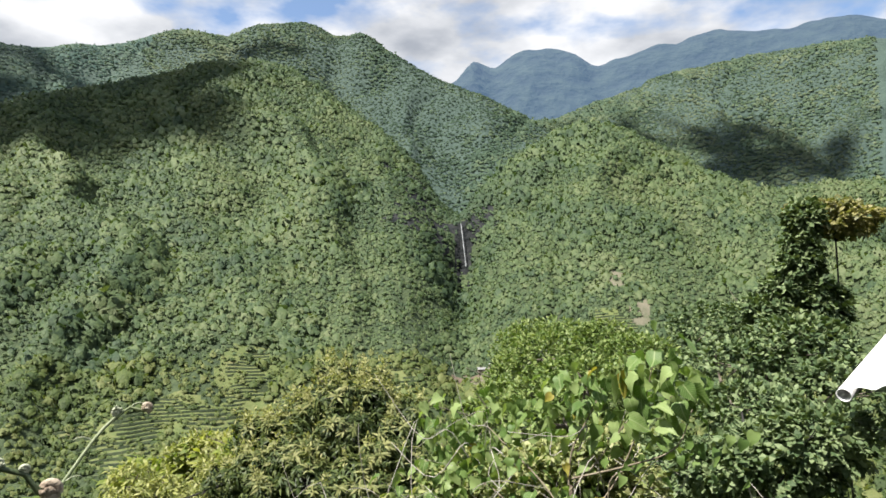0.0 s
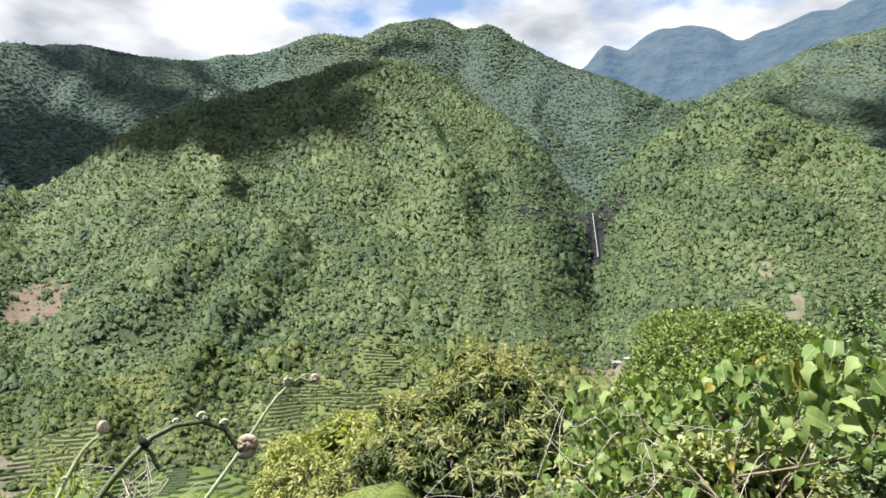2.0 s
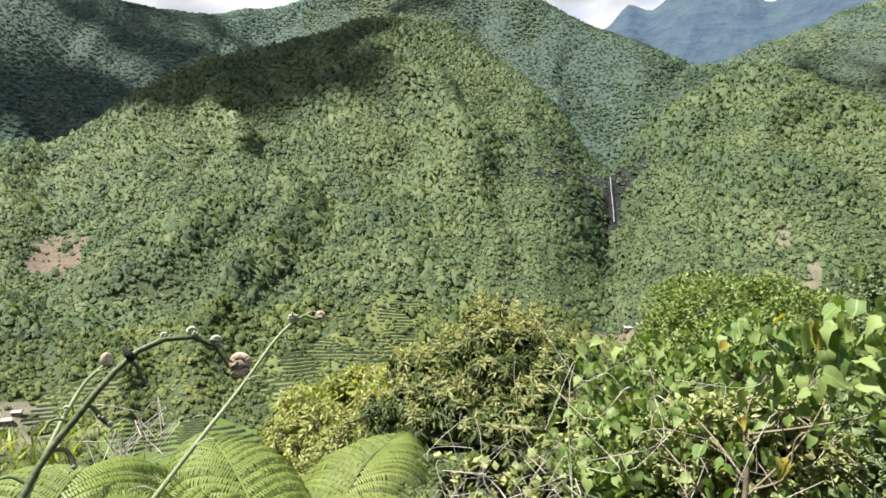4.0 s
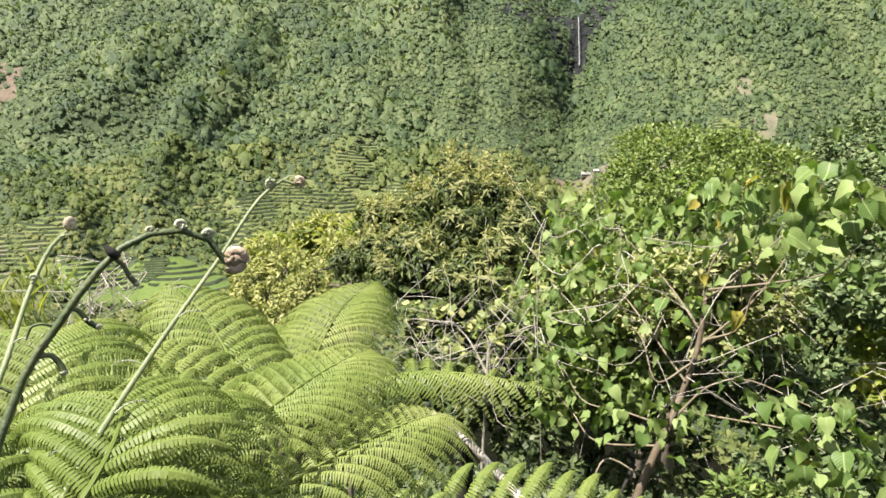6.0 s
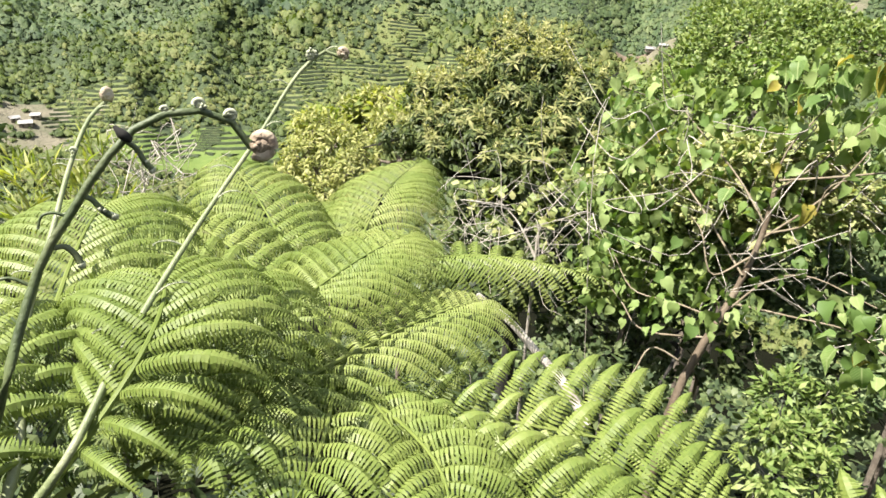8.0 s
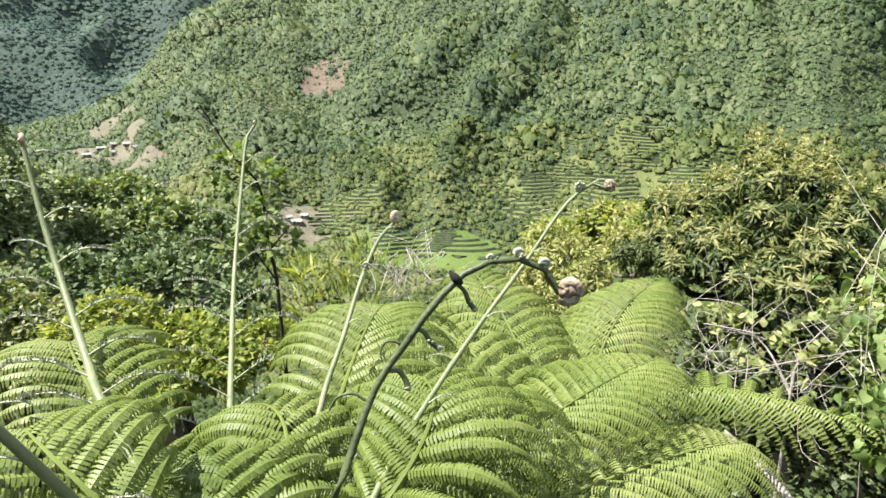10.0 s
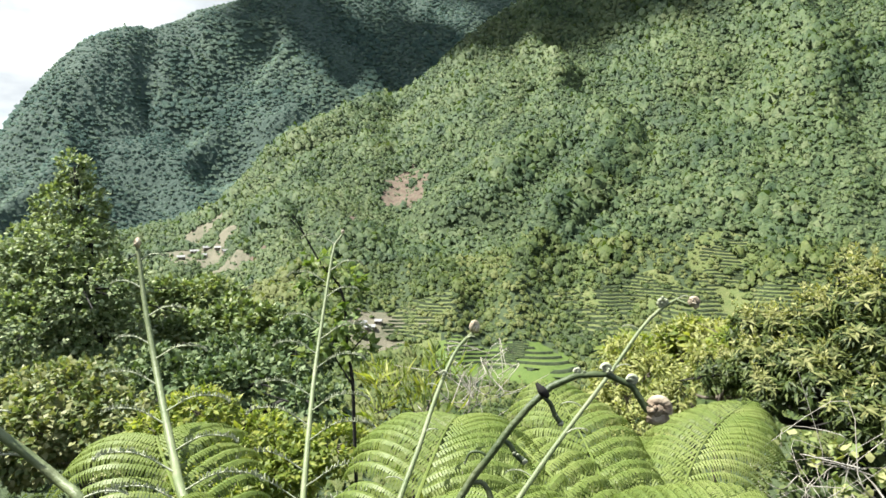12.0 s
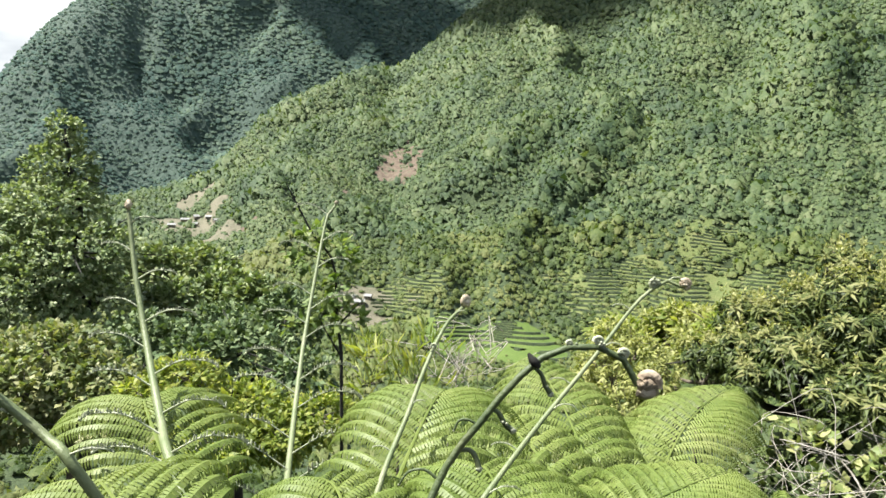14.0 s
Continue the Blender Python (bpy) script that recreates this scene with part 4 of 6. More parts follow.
part("trunk", mesh_from("trunk", *(lambda vf: (vf[0] - HERE_A, vf[1]))(tube(bend([HERE_A, FERN_A - np.array([0, 0, 0.05])], 8), [0.11, 0.09], 10)), [BLACK_BARK], smooth_shade=True), fern)
# arching fronds: middle, tip, half width
for k, (mid, tip, wide, dr) in enumerate([
    ((-2.06, 1.03, -0.863), (-2.7, 1.31, -1.01), 0.46, 0.4),
    ((-1.54, 1.62, -0.892), (-1.98, 2.32, -1.02), 0.48, 0.4),
    ((-1.03, 2.07, -1.15), (-0.914, 2.99, -1.27), 0.46, 0.4),
    ((-0.774, 2.02, -1.27), (-0.491, 2.71, -1.42), 0.42, 0.4),
    ((-1.09, 1.52, -0.95), (-1.34, 2.14, -1.21), 0.42, 0.4),
    ((-1.33, 0.864, -0.895), (-1.89, 1.07, -1.08), 0.42, 0.4),
    ((-1.22, 1.28, -1), (-1.49, 1.85, -1.15), 0.4, 0.4),
    ((-1.38, 0.691, -0.763), (-1.9, 0.792, -0.843), 0.42, 0.4),
    ((-1.02, 1.29, -0.841), (-1.43, 1.75, -0.964), 0.4, 0.4),
    ((-1.336, 1.145, -0.90), (-1.758, 1.363, -1.0), 0.36, 0.45), ((-1.282, 0.98, -0.90), (-1.66, 1.15, -1.02), 0.34, 0.45),
    ((-0.75, 0.35, -1.0), (-0.2, -0.3, -1.5), 0.38, 0.45), ((-1.8, 0.5, -0.95), (-2.3, -0.05, -1.5), 0.4, 0.45)]):
    part("frond", frond_mesh(FERN_A + np.array([0.05 * math.cos(k), 0.05 * math.sin(k), 0]), mid, tip, wide, HERE_A, 300 + k, FERN if k != 6 else FERN_SHADED, 0.22, dr, gap=0.07, leaflet=0.048, pitch=0.0098), fern)

# young leaves still unrolling
crozier(fern, HERE_A, [FERN_A, (-0.8030, 0.7420, -0.6210), (-0.7540, 0.8130, -0.4250), (-0.7230, 0.8490, -0.3570), (-0.7000, 0.8760, -0.3100), (-0.6720, 0.9060, -0.2660), (-0.6540, 0.9240, -0.2500), (-0.6340, 0.9430, -0.2400), (-0.6110, 0.9630, -0.2380), (-0.5890, 0.9810, -0.2440), (-0.5720, 0.9930, -0.2600), (-0.5570, 1.0020, -0.2910)], [0.0074, 0.0068, 0.0062, 0.0054, 0.0047], STIPE_DARK, 401, head=0.022, buds=((0.925, 0.006), (0.952, 0.009), (0.975, 0.0095)), across=(-0.77, -0.64, 0.0))
part("dark_bud", mesh_from("dark_bud", *(lambda vf: (vf[0] - HERE_A, vf[1]))(tube(bend([(-0.6610, 0.9060, -0.2680), (-0.6680, 0.9010, -0.2600), (-0.6750, 0.8970, -0.2490)], 6), [0.0035, 0.0075, 0.002], 8)), [BLACK_BARK], smooth_shade=True), fern)
# side leaves of the nearest young frond, still hooked over
for k, (line, r0, r1) in enumerate([
        ([(-0.6710, 0.9070, -0.2700), (-0.6620, 0.9130, -0.2800), (-0.6560, 0.9160, -0.2960), (-0.6490, 0.9200, -0.3080)], 0.0030, 0.0042),
        ([(-0.7220, 0.8510, -0.3560), (-0.7340, 0.8420, -0.3480), (-0.7440, 0.8330, -0.3500), (-0.7480, 0.8270, -0.3640)], 0.0022, 0.0016),
        ([(-0.7100, 0.8640, -0.3310), (-0.7020, 0.8700, -0.3370), (-0.6940, 0.8750, -0.3520), (-0.6850, 0.8820, -0.3620)], 0.0030, 0.0045),
        ([(-0.7380, 0.8310, -0.3910), (-0.7280, 0.8400, -0.3910), (-0.7210, 0.8450, -0.4010), (-0.7150, 0.8470, -0.4170)], 0.0030, 0.0045),
        ([(-0.7590, 0.8050, -0.4310), (-0.7740, 0.7950, -0.4200), (-0.7900, 0.7800, -0.4240), (-0.7980, 0.7700, -0.4420)], 0.0024, 0.0016)]):
    g = np.random.RandomState(440 + k)
    ln = bend(line, 16)
    beads = [blob(ln[-1], r1 * 1.25, g)] + [blob(q + g.randn(3) * r1 * 0.35, r1 * 0.62, g) for q in ln[9:]]
    hook = part("hooked_branch", mesh_from("hooked_branch", *(lambda vf: (vf[0] - HERE_A, vf[1]))(tube(ln, [r0, (r0 + r1) / 2, r1], 7)), [STIPE_DARK], smooth_shade=True), fern)
    part("curled_tip", mesh_from("curled_tip", *(lambda vf: (vf[0] - HERE_A, vf[1]))(join(beads)), [BEAD], smooth_shade=True), hook)
crozier(fern, HERE_A, [FERN_A, (-1.051, 1.025, -0.9926), (-1.073, 1.26, -0.8652), (-1.064, 1.545, -0.7029), (-1.015, 1.8, -0.5235), (-0.9742, 1.935, -0.3971), (-0.9425, 2, -0.3427), (-0.9048, 2.035, -0.3164), (-0.873, 2.05, -0.335)], [0.0105, 0.0085, 0.0065, 0.005], STIPE, 402, head=0.02, buds=((0.95, 0.017),), branches=8, branch_len=0.07, across=(0.77, 0.64, 0.0), first=0.4, up_tilt=0.3)
crozier(fern, HERE_A, [FERN_A, (-1.14, 0.992, -1.01), (-1.38, 1.3, -0.887), (-1.48, 1.52, -0.756), (-1.55, 1.69, -0.636), (-1.58, 1.82, -0.537), (-1.58, 1.91, -0.494)], [0.012, 0.0095, 0.0075, 0.006], STIPE, 403, head=0.026, buds=((0.86, 0.012),), branches=4, branch_len=0.05, across=(0.77, 0.64, 0.0), first=0.6, up_tilt=0.3)
crozier(fern, HERE_A, [FERN_A, (-1.453, 1.025, -1.176), (-2.025, 1.481, -1.163), (-2.488, 1.906, -0.8593), (-2.72, 2.181, -0.4947), (-2.803, 2.296, -0.3141), (-2.815, 2.342, -0.2526), (-2.808, 2.367, -0.235)], [0.015, 0.0135, 0.0105, 0.0065], STIPE, 404, head=0.013, branches=17, branch_len=0.27, across=(0.77, 0.64, 0.0), first=0.36, up_tilt=0.32)
crozier(fern, HERE_A, [FERN_A, (-1.815, 0.9572, -0.8547), (-2.059, 1.042, -0.8043), (-2.354, 1.139, -0.619), (-2.519, 1.185, -0.4137), (-2.603, 1.211, -0.2633), (-2.628, 1.217, -0.202)], [0.0165, 0.015, 0.0125, 0.008], STIPE, 405, head=0.022, branches=12, branch_len=0.19, across=(0.77, 0.64, 0.0), first=0.4, up_tilt=0.28)
crozier(fern, HERE_A, [FERN_A, (-1.4, 0.58, -0.588), (-1.47, 0.553, -0.528), (-1.53, 0.514, -0.471), (-1.56, 0.479, -0.427), (-1.61, 0.443, -0.369)], [0.0135, 0.012, 0.010, 0.008], STIPE, 406, head=0.03, branches=6, branch_len=0.1, across=(0.77, 0.64, 0.0), first=0.4, up_tilt=0.2)

FERN_B = np.array((-1.03, 2.17, -1.53))
fern_b = thing("tree_fern", "bright green tree fern with broad fronds spread over the slope", "fern", "tree ferns below the lookout")
HERE_B = np.array([FERN_B[0], FERN_B[1], ground_at(FERN_B[0], FERN_B[1]) - 0.1])
fern_b.location = HERE_B
part("trunk", mesh_from("trunk", *(lambda vf: (vf[0] - HERE_B, vf[1]))(tube(bend([HERE_B, FERN_B - np.array([0, 0, 0.05])], 8), [0.13, 0.10], 10)), [BLACK_BARK], smooth_shade=True), fern_b)
def broad_frond(k, mid, tip, wide, dr, tilt):
    base = FERN_B + np.array([0.05 * math.cos(k), 0.05 * math.sin(k), 0])
    gap, leaflet, pitch = (0.115, 0.080, 0.0160) if wide > 0.45 else (0.088, 0.062, 0.0125)      # the largest fronds have the coarsest pinnae
    part("frond", frond_mesh(base, mid, tip, wide, HERE_B, 340 + k, FERN, 0.2, dr, side_tilt=tilt, gap=gap, leaflet=leaflet, pitch=pitch), fern_b)


# one frond a line: number, middle, tip, half width, droop, sideways tilt
broad_frond(0, (-1.83, 3.22, -1.39), (-2.67, 4.12, -1.41), 0.56, 0.42, 0)
broad_frond(1, (-1.5, 4.05, -1.6), (-1.64, 5.72, -1.77), 0.6, 0.4, 0)
broad_frond(2, (-0.88, 3.2, -1.50), (0.06, 3.8, -1.78), 0.50, 0.62, 0.05)
broad_frond(3, (-0.25, 2.1, -1.55), (0.5, 2.23, -1.6), 0.42, 0.12, -0.8)
broad_frond(4, (-0.0971, 1.79, -1.45), (0.395, 1.81, -1.49), 0.38, 0.15, -0.7)
broad_frond(5, (-0.315, 1.63, -1.39), (0.156, 1.58, -1.43), 0.36, 0.3, -0.5)
broad_frond(6, (-1.14, 2.95, -1.49), (-0.915, 3.7, -1.75), 0.5, 0.45, 0)
broad_frond(7, (-1.82, 2.79, -1.38), (-2.67, 3.3, -1.51), 0.52, 0.45, 0)
broad_frond(8, (-1.28, 2.08, -1.27), (-1.64, 2.11, -1.27), 0.36, 0.6, 0)
broad_frond(9, (-1.16, 1.94, -1.28), (-1.29, 1.72, -1.26), 0.34, 0.7, 0)
broad_frond(10, (-1.04, 1.9, -1.35), (-1.05, 1.56, -1.3), 0.34, 0.7, 0)
broad_frond(11, (-1.58, 2.3, -1.26), (-2.07, 2.33, -1.24), 0.44, 0.5, 0)
broad_frond(12, (-0.965, 2.01, -1.33), (-0.883, 1.74, -1.29), 0.26, 0.8, 0)
broad_frond(13, (-0.796, 2.13, -1.35), (-0.526, 2.05, -1.41), 0.36, 0.7, 0)
broad_frond(14, (-0.764, 2.38, -1.38), (-0.478, 2.56, -1.47), 0.4, 0.6, 0)
broad_frond(15, (-1.36, 1.82, -1.17), (-1.59, 1.63, -1.14), 0.38, 0.6, 0)
broad_frond(16, (-1.14, 1.63, -1.23), (-1.21, 1.34, -1.14), 0.36, 0.7, 0)
broad_frond(17, (-0.962, 1.52, -1.25), (-1.01, 1.24, -1.16), 0.34, 0.7, 0)
broad_frond(18, (-0.699, 1.8, -1.33), (-0.531, 1.59, -1.31), 0.34, 0.7, 0)
broad_frond(19, (-1.59, 3.44, -1.58), (-2, 4.26, -1.71), 0.52, 0.45, 0)
broad_frond(20, (-0.736, 1.562, -1.240), (-0.664, 1.224, -1.174), 0.32, 0.50, 0)
broad_frond(21, (-0.939, 1.498, -1.193), (-0.950, 1.213, -1.107), 0.32, 0.50, 0)
broad_frond(22, (-0.521, 1.634, -1.273), (-0.343, 1.351, -1.241), 0.32, 0.50, 0)
broad_frond(23, (-0.999, 1.694, -1.231), (-1.027, 1.441, -1.189), 0.30, 0.50, 0)
FERN_C = np.array((0.733, 1.709, -1.656))
fern_c = thing("tree_fern", "young green tree fern with a few stiff fronds", "fern", "tree ferns below the lookout")
HERE_C = np.array([FERN_C[0], FERN_C[1], min(FERN_C[2] - 0.2, ground_at(FERN_C[0], FERN_C[1]) - 0.1)])
fern_c.location = HERE_C
part("trunk", mesh_from("trunk", *(lambda vf: (vf[0] - HERE_C, vf[1]))(tube(bend([HERE_C, FERN_C - np.array([0, 0, 0.05])], 8), [0.1, 0.08], 10)), [BLACK_BARK], smooth_shade=True), fern_c)
for k, (mid, tip, wide, dr, tilt) in enumerate([
    ((1.050, 1.976, -1.529), (1.560, 2.254, -1.444), 0.33, 0.15, -0.7),
    ((0.673, 1.691, -1.429), (0.905, 1.765, -1.336), 0.26, 0.15, -0.6),
    ((1.372, 2.294, -1.664), (1.877, 2.702, -1.656), 0.30, 0.20, -0.6),
    ]):
    part("frond", frond_mesh(FERN_C, mid, tip, wide, HERE_C, 370 + k, FERN, 0.2, dr, side_tilt=tilt), fern_c)


# ---- trees and shrubs on the slope ----
mango, tips, add, g = woody("mango_tree", "dark-leaved mango tree topped with yellow blossom", "tree", (-1.0, 6.9), [(-1.18, 7.34, -0.92, 0.24, 0.19), (-0.75, 7.29, -0.98, 0.23, 0.18), (-0.70, 6.97, -1.14, 0.25, 0.20), (-1.02, 6.93, -1.10, 0.29, 0.22), (-1.48, 6.94, -1.26, 0.24, 0.19), (-0.94, 6.59, -1.39, 0.31, 0.24), (-0.33, 6.91, -1.29, 0.26, 0.20), (-0.41, 6.57, -1.44, 0.24, 0.19), (-1.56, 6.70, -1.44, 0.28, 0.22), (-2.00, 6.93, -1.47, 0.24, 0.19), (-1.42, 6.39, -1.58, 0.27, 0.21), (-1.79, 6.42, -1.68, 0.27, 0.21), (-1.24, 6.10, -1.70, 0.25, 0.20), (-2.14, 6.55, -1.83, 0.24, 0.19), (-0.79, 6.07, -1.67, 0.26, 0.20), (-0.54, 6.22, -1.57, 0.25, 0.20), (-0.31, 6.35, -1.64, 0.21, 0.17), (-0.93, 5.83, -1.76, 0.21, 0.16), (-0.61, 5.88, -1.73, 0.22, 0.17), (-1.64, 6.12, -1.82, 0.20, 0.16), (-1.17, 6.54, -1.52, 0.21, 0.17), (-0.67, 6.84, -1.38, 0.22, 0.17)],
      MANGO_LEAF, BLACK_BARK, 1750, 13, 0.088, 0.0115, HANGING, 11, 0.1, "", droop=1.0, fill=0.6, whorl=True)
high = tips[(tips[:, 5] > 0.55)]
high = high[(g.rand(len(high)) < 0.12 + 0.5 * (high[:, 2] > -1.15) + 0.35 * (high[:, 0] < -1.6))]
pieces = []
for q in high:
    lean = np.array([0, 0, 0.11]) + q[3:] * 0.05 + g.randn(3) * 0.03
    n = 18
    s = g.rand(n)
    root = q[:3] + lean * s[:, None] + g.randn(n, 3) * 0.03 * (1.15 - s)[:, None]
    d = g.randn(n, 3) + np.array([0, 0, 0.7])
    pieces.append(leaf_cloud(root, d, g.randn(n, 3), np.full(n, 0.045), np.full(n, 0.009), SMALL))
caps = tips[(tips[:, 5] > 0.35) & (g.rand(len(tips)) < 0.34)]
whorls = []
axis = caps[:, 3:] + np.array([0, 0, 0.5])
axis /= np.linalg.norm(axis, axis=1, keepdims=True)
for _ in range(13):
    m = len(caps)
    ring = np.cross(axis, g.randn(m, 3))
    ring /= np.linalg.norm(ring, axis=1, keepdims=True)
    ln = 0.080 * (0.7 + 0.6 * g.rand(m))
    whorls.append(leaf_cloud(caps[:, :3] + axis * 0.035 + g.randn(m, 3) * 0.012, ring + axis * (1.0 - 1.0 * g.rand(m, 1)), axis + g.randn(m, 3) * 0.25, ln, ln * 0.135, HANGING))
add("young_leaves", join(whorls), MANGO_YOUNG, "pale olive-yellow young leaves at the twig ends", False)
add("blossom", join(pieces), MANGO_BLOOM, "upright panicles of yellow mango blossom", False)

woody("yellow_tree", "small tree with dense yellow-green young leaves", "tree", None, [(-3.47, 7.27, -2.05, 0.28, 0.24), (-3.07, 7.06, -2.16, 0.31, 0.26), (-3.43, 6.84, -2.28, 0.28, 0.24), (-2.77, 6.71, -2.30, 0.26, 0.22), (-3.10, 6.61, -2.42, 0.27, 0.23), (-3.56, 6.74, -2.48, 0.19, 0.16), (-2.71, 6.98, -2.21, 0.19, 0.16), (-2.94, 6.44, -2.61, 0.31, 0.26)],
      GOLD_LEAF, BARK, 640, 9, 0.075, 0.013, HANGING, 12, 0.05, "", droop=0.7)
woody("yellow_tree", "pale golden young tree behind the mango", "tree", None, [(-3.22, 8.66, -1.98, 0.25, 0.21), (-2.84, 8.52, -1.93, 0.22, 0.19), (-3.50, 8.57, -2.09, 0.20, 0.17), (-2.79, 7.99, -2.14, 0.29, 0.24)],
      GOLD_LEAF, BARK, 300, 9, 0.085, 0.016, LANCE, 36, 0.05, "", droop=0.7)
woody("leafy_bush", "sunlit bright green bush with fine leaves", "bush", None, [(2.44, 14.9, -1.39, 1.37, 0.78), (1.55, 13.99, -1.95, 0.7, 0.6), (3.5, 14.67, -1.52, 1.04, 0.85), (1.83, 12.38, -1.97, 1.2, 0.49)],
      BRIGHT_LEAF, BARK, 2600, 9, 0.085, 0.025, SMALL, 13, 0.1, "bushes on the slope")
woody("leafy_bush", "bright green bush with some yellow leaves", "bush", None, [(1.88, 11.8, -1.19, 0.73, 0.52), (2.14, 9.68, -1.37, 0.78, 0.43), (0.74, 8.31, -1.64, 0.59, 0.37), (3.66, 12.42, -1.26, 0.79, 0.45), (1.29, 9.29, -1.54, 0.5, 0.33)],
      BRIGHT_LEAF, BARK, 1700, 9, 0.075, 0.023, SMALL, 14, 0.08, "bushes on the slope")
woody("dark_bush", "mid-green bush in dappled shade", "bush", None, [(5.31, 12.94, -0.8, 0.79, 0.55), (5.74, 11.65, -0.82, 0.9, 0.68), (4.56, 9.95, -1.18, 0.96, 0.43), (5.28, 9.61, -0.99, 0.77, 0.48), (5.17, 8.46, -1.42, 0.78, 0.52)],
      GLOSSY_LEAF, BARK, 1700, 8, 0.085, 0.032, OVAL, 15, 0.08, "bushes on the slope")
woody("tall_dark_tree", "tall dark vine-covered tree with a narrow crown", "tree", None, [(5.91, 10.45, 0.01, 0.27, 0.31), (5.9, 10.4, 1.14, 0.25, 0.27), (5.87, 10.45, 0.72, 0.26, 0.29), (5.83, 10.49, 0.36, 0.34, 0.29), (5.67, 10.59, 0.01, 0.38, 0.26), (5.52, 10.66, -0.37, 0.46, 0.27), (5.88, 10.46, -0.34, 0.33, 0.38), (6.43, 10.73, -0.35, 0.28, 0.39), (5.49, 10.09, -0.77, 0.62, 0.34), (5.83, 9.88, -0.91, 0.4, 0.36)],
      GLOSSY_LEAF, BLACK_BARK, 2100, 10, 0.1, 0.036, OVAL, 16, 0.06, "tall trees", fill=0.5)
woody("rusty_tree", "tree with flat tiers of rusty orange young leaves", "tree", None, [(6.52, 10.95, 1.34, 0.56, 0.11), (6.88, 10.74, 1.17, 0.51, 0.13), (6.81, 10.81, 0.95, 0.45, 0.09), (6.29, 10.65, 1.01, 0.39, 0.08)],
      RUST_LEAF, BLACK_BARK, 420, 9, 0.09, 0.034, OVAL, 17, 0.02, "tall trees")
woody("conical_tree", "tall conical tree with dense small dark leaves", "tree", None, [(-14.3, 5.22, 0.23, 0.34, 0.44), (-14.33, 5.13, -0.47, 0.68, 0.55), (-13.87, 4.78, -1.25, 0.98, 0.66), (-13.23, 4.85, -1.95, 1.12, 0.67), (-13.34, 4.23, -2.52, 1.22, 0.73), (-12.99, 4.99, -2.91, 0.91, 0.55), (-14.01, 4.17, -1.75, 0.76, 0.76)],
      SILVER_LEAF, BLACK_BARK, 3000, 9, 0.085, 0.03, SMALL, 18, 0.16, "tall trees")
woody("green_tree", "sunlit green broad-leaved tree", "tree", None, [(-14.8, 8.31, -2.94, 0.89, 0.62), (-13.53, 8.27, -3.44, 0.83, 0.7), (-13.22, 6.75, -3.38, 0.72, 0.65), (-12.32, 8.29, -3.38, 0.65, 0.65), (-15.28, 7.42, -2.88, 0.59, 0.59)],
      MID_LEAF, BARK, 2000, 8, 0.14, 0.048, OVAL, 19, 0.12, "trees on the slope")
woody("shady_tree", "dark green tree with glossy leaves", "tree", None, [(-7.53, 4.84, -2.61, 0.63, 0.38), (-7.99, 5.86, -2.51, 0.48, 0.52), (-7.71, 4.29, -2.67, 0.47, 0.39), (-8.93, 4.14, -2.74, 0.61, 0.52), (-6.15, 4.77, -2.65, 0.38, 0.35), (-9.32, 5.59, -2.79, 0.67, 0.38)],
      GLOSSY_LEAF, BLACK_BARK, 1350, 8, 0.09, 0.031, OVAL, 20, 0.1, "trees on the slope")
woody("olive_shrub", "dusty olive shrub with brownish small leaves", "shrub", None, [(-6.61, 2.21, -1.86, 0.52, 0.23), (-6.05, 2.32, -2.09, 0.46, 0.3), (-6.09, 1.85, -2.09, 0.34, 0.34), (-5.54, 2.33, -2.23, 0.27, 0.22)],
      OLIVE_LEAF, BARK, 1300, 8, 0.065, 0.021, LANCE, 21, 0.05, "shrubs")
woody("yellow_green_shrub", "yellow-green shrub with drooping feathery leaves", "shrub", None, [(-3.87, 2.1, -1.39, 0.23, 0.13), (-3.57, 2.29, -1.55, 0.28, 0.15), (-3.96, 1.87, -1.47, 0.17, 0.11), (-3.25, 2.31, -1.64, 0.21, 0.13), (-3.2, 2.6, -1.58, 0.22, 0.12), (-3.52, 2.07, -1.67, 0.33, 0.11)],
      YELLOW_LEAF, BARK, 1000, 9, 0.05, 0.0115, LANCE, 22, 0.03, "shrubs", droop=0.6)
woody("bamboo_grass", "clump of upright yellow-green grassy leaves", "grass", None, [(-3.07, 3.06, -1.28, 0.21, 0.12), (-3.06, 2.86, -1.4, 0.16, 0.12), (-3.03, 3.38, -1.29, 0.12, 0.11), (-2.86, 3.05, -1.4, 0.18, 0.11)],
      YELLOW_LEAF, BARK, 27, 9, 0.13, 0.009, LANCE, 23, 0.012, "", droop=-0.5, up=1.3)
woody("compound_shrub", "yellow-green shrub with small compound leaves", "shrub", None, [(0.99, 3.38, -2.08, 0.13, 0.13), (1.21, 3.40, -2.12, 0.12, 0.12), (0.88, 3.11, -2.15, 0.10, 0.10), (1.09, 3.17, -2.22, 0.13, 0.13), (0.85, 2.86, -2.21, 0.10, 0.10), (1.11, 2.99, -2.26, 0.12, 0.12)],
      BRIGHT_LEAF, BLACK_BARK, 210, 9, 0.055, 0.0115, LANCE, 24, 0.012, "shrubs", droop=0.6)
woody("leafy_bush", "bright leafy bush climbing over dead stems", "bush", None, [(0.19, 5.19, -2.01, 0.28, 0.23), (0.43, 4.97, -2.23, 0.28, 0.23), (0.09, 4.87, -2.27, 0.23, 0.23), (0.69, 5.1, -2.1, 0.26, 0.21), (-0.04, 5.32, -1.98, 0.19, 0.19)],
      BRIGHT_LEAF, BARK, 620, 8, 0.07, 0.027, OVAL, 35, 0.03, "bushes on the slope")
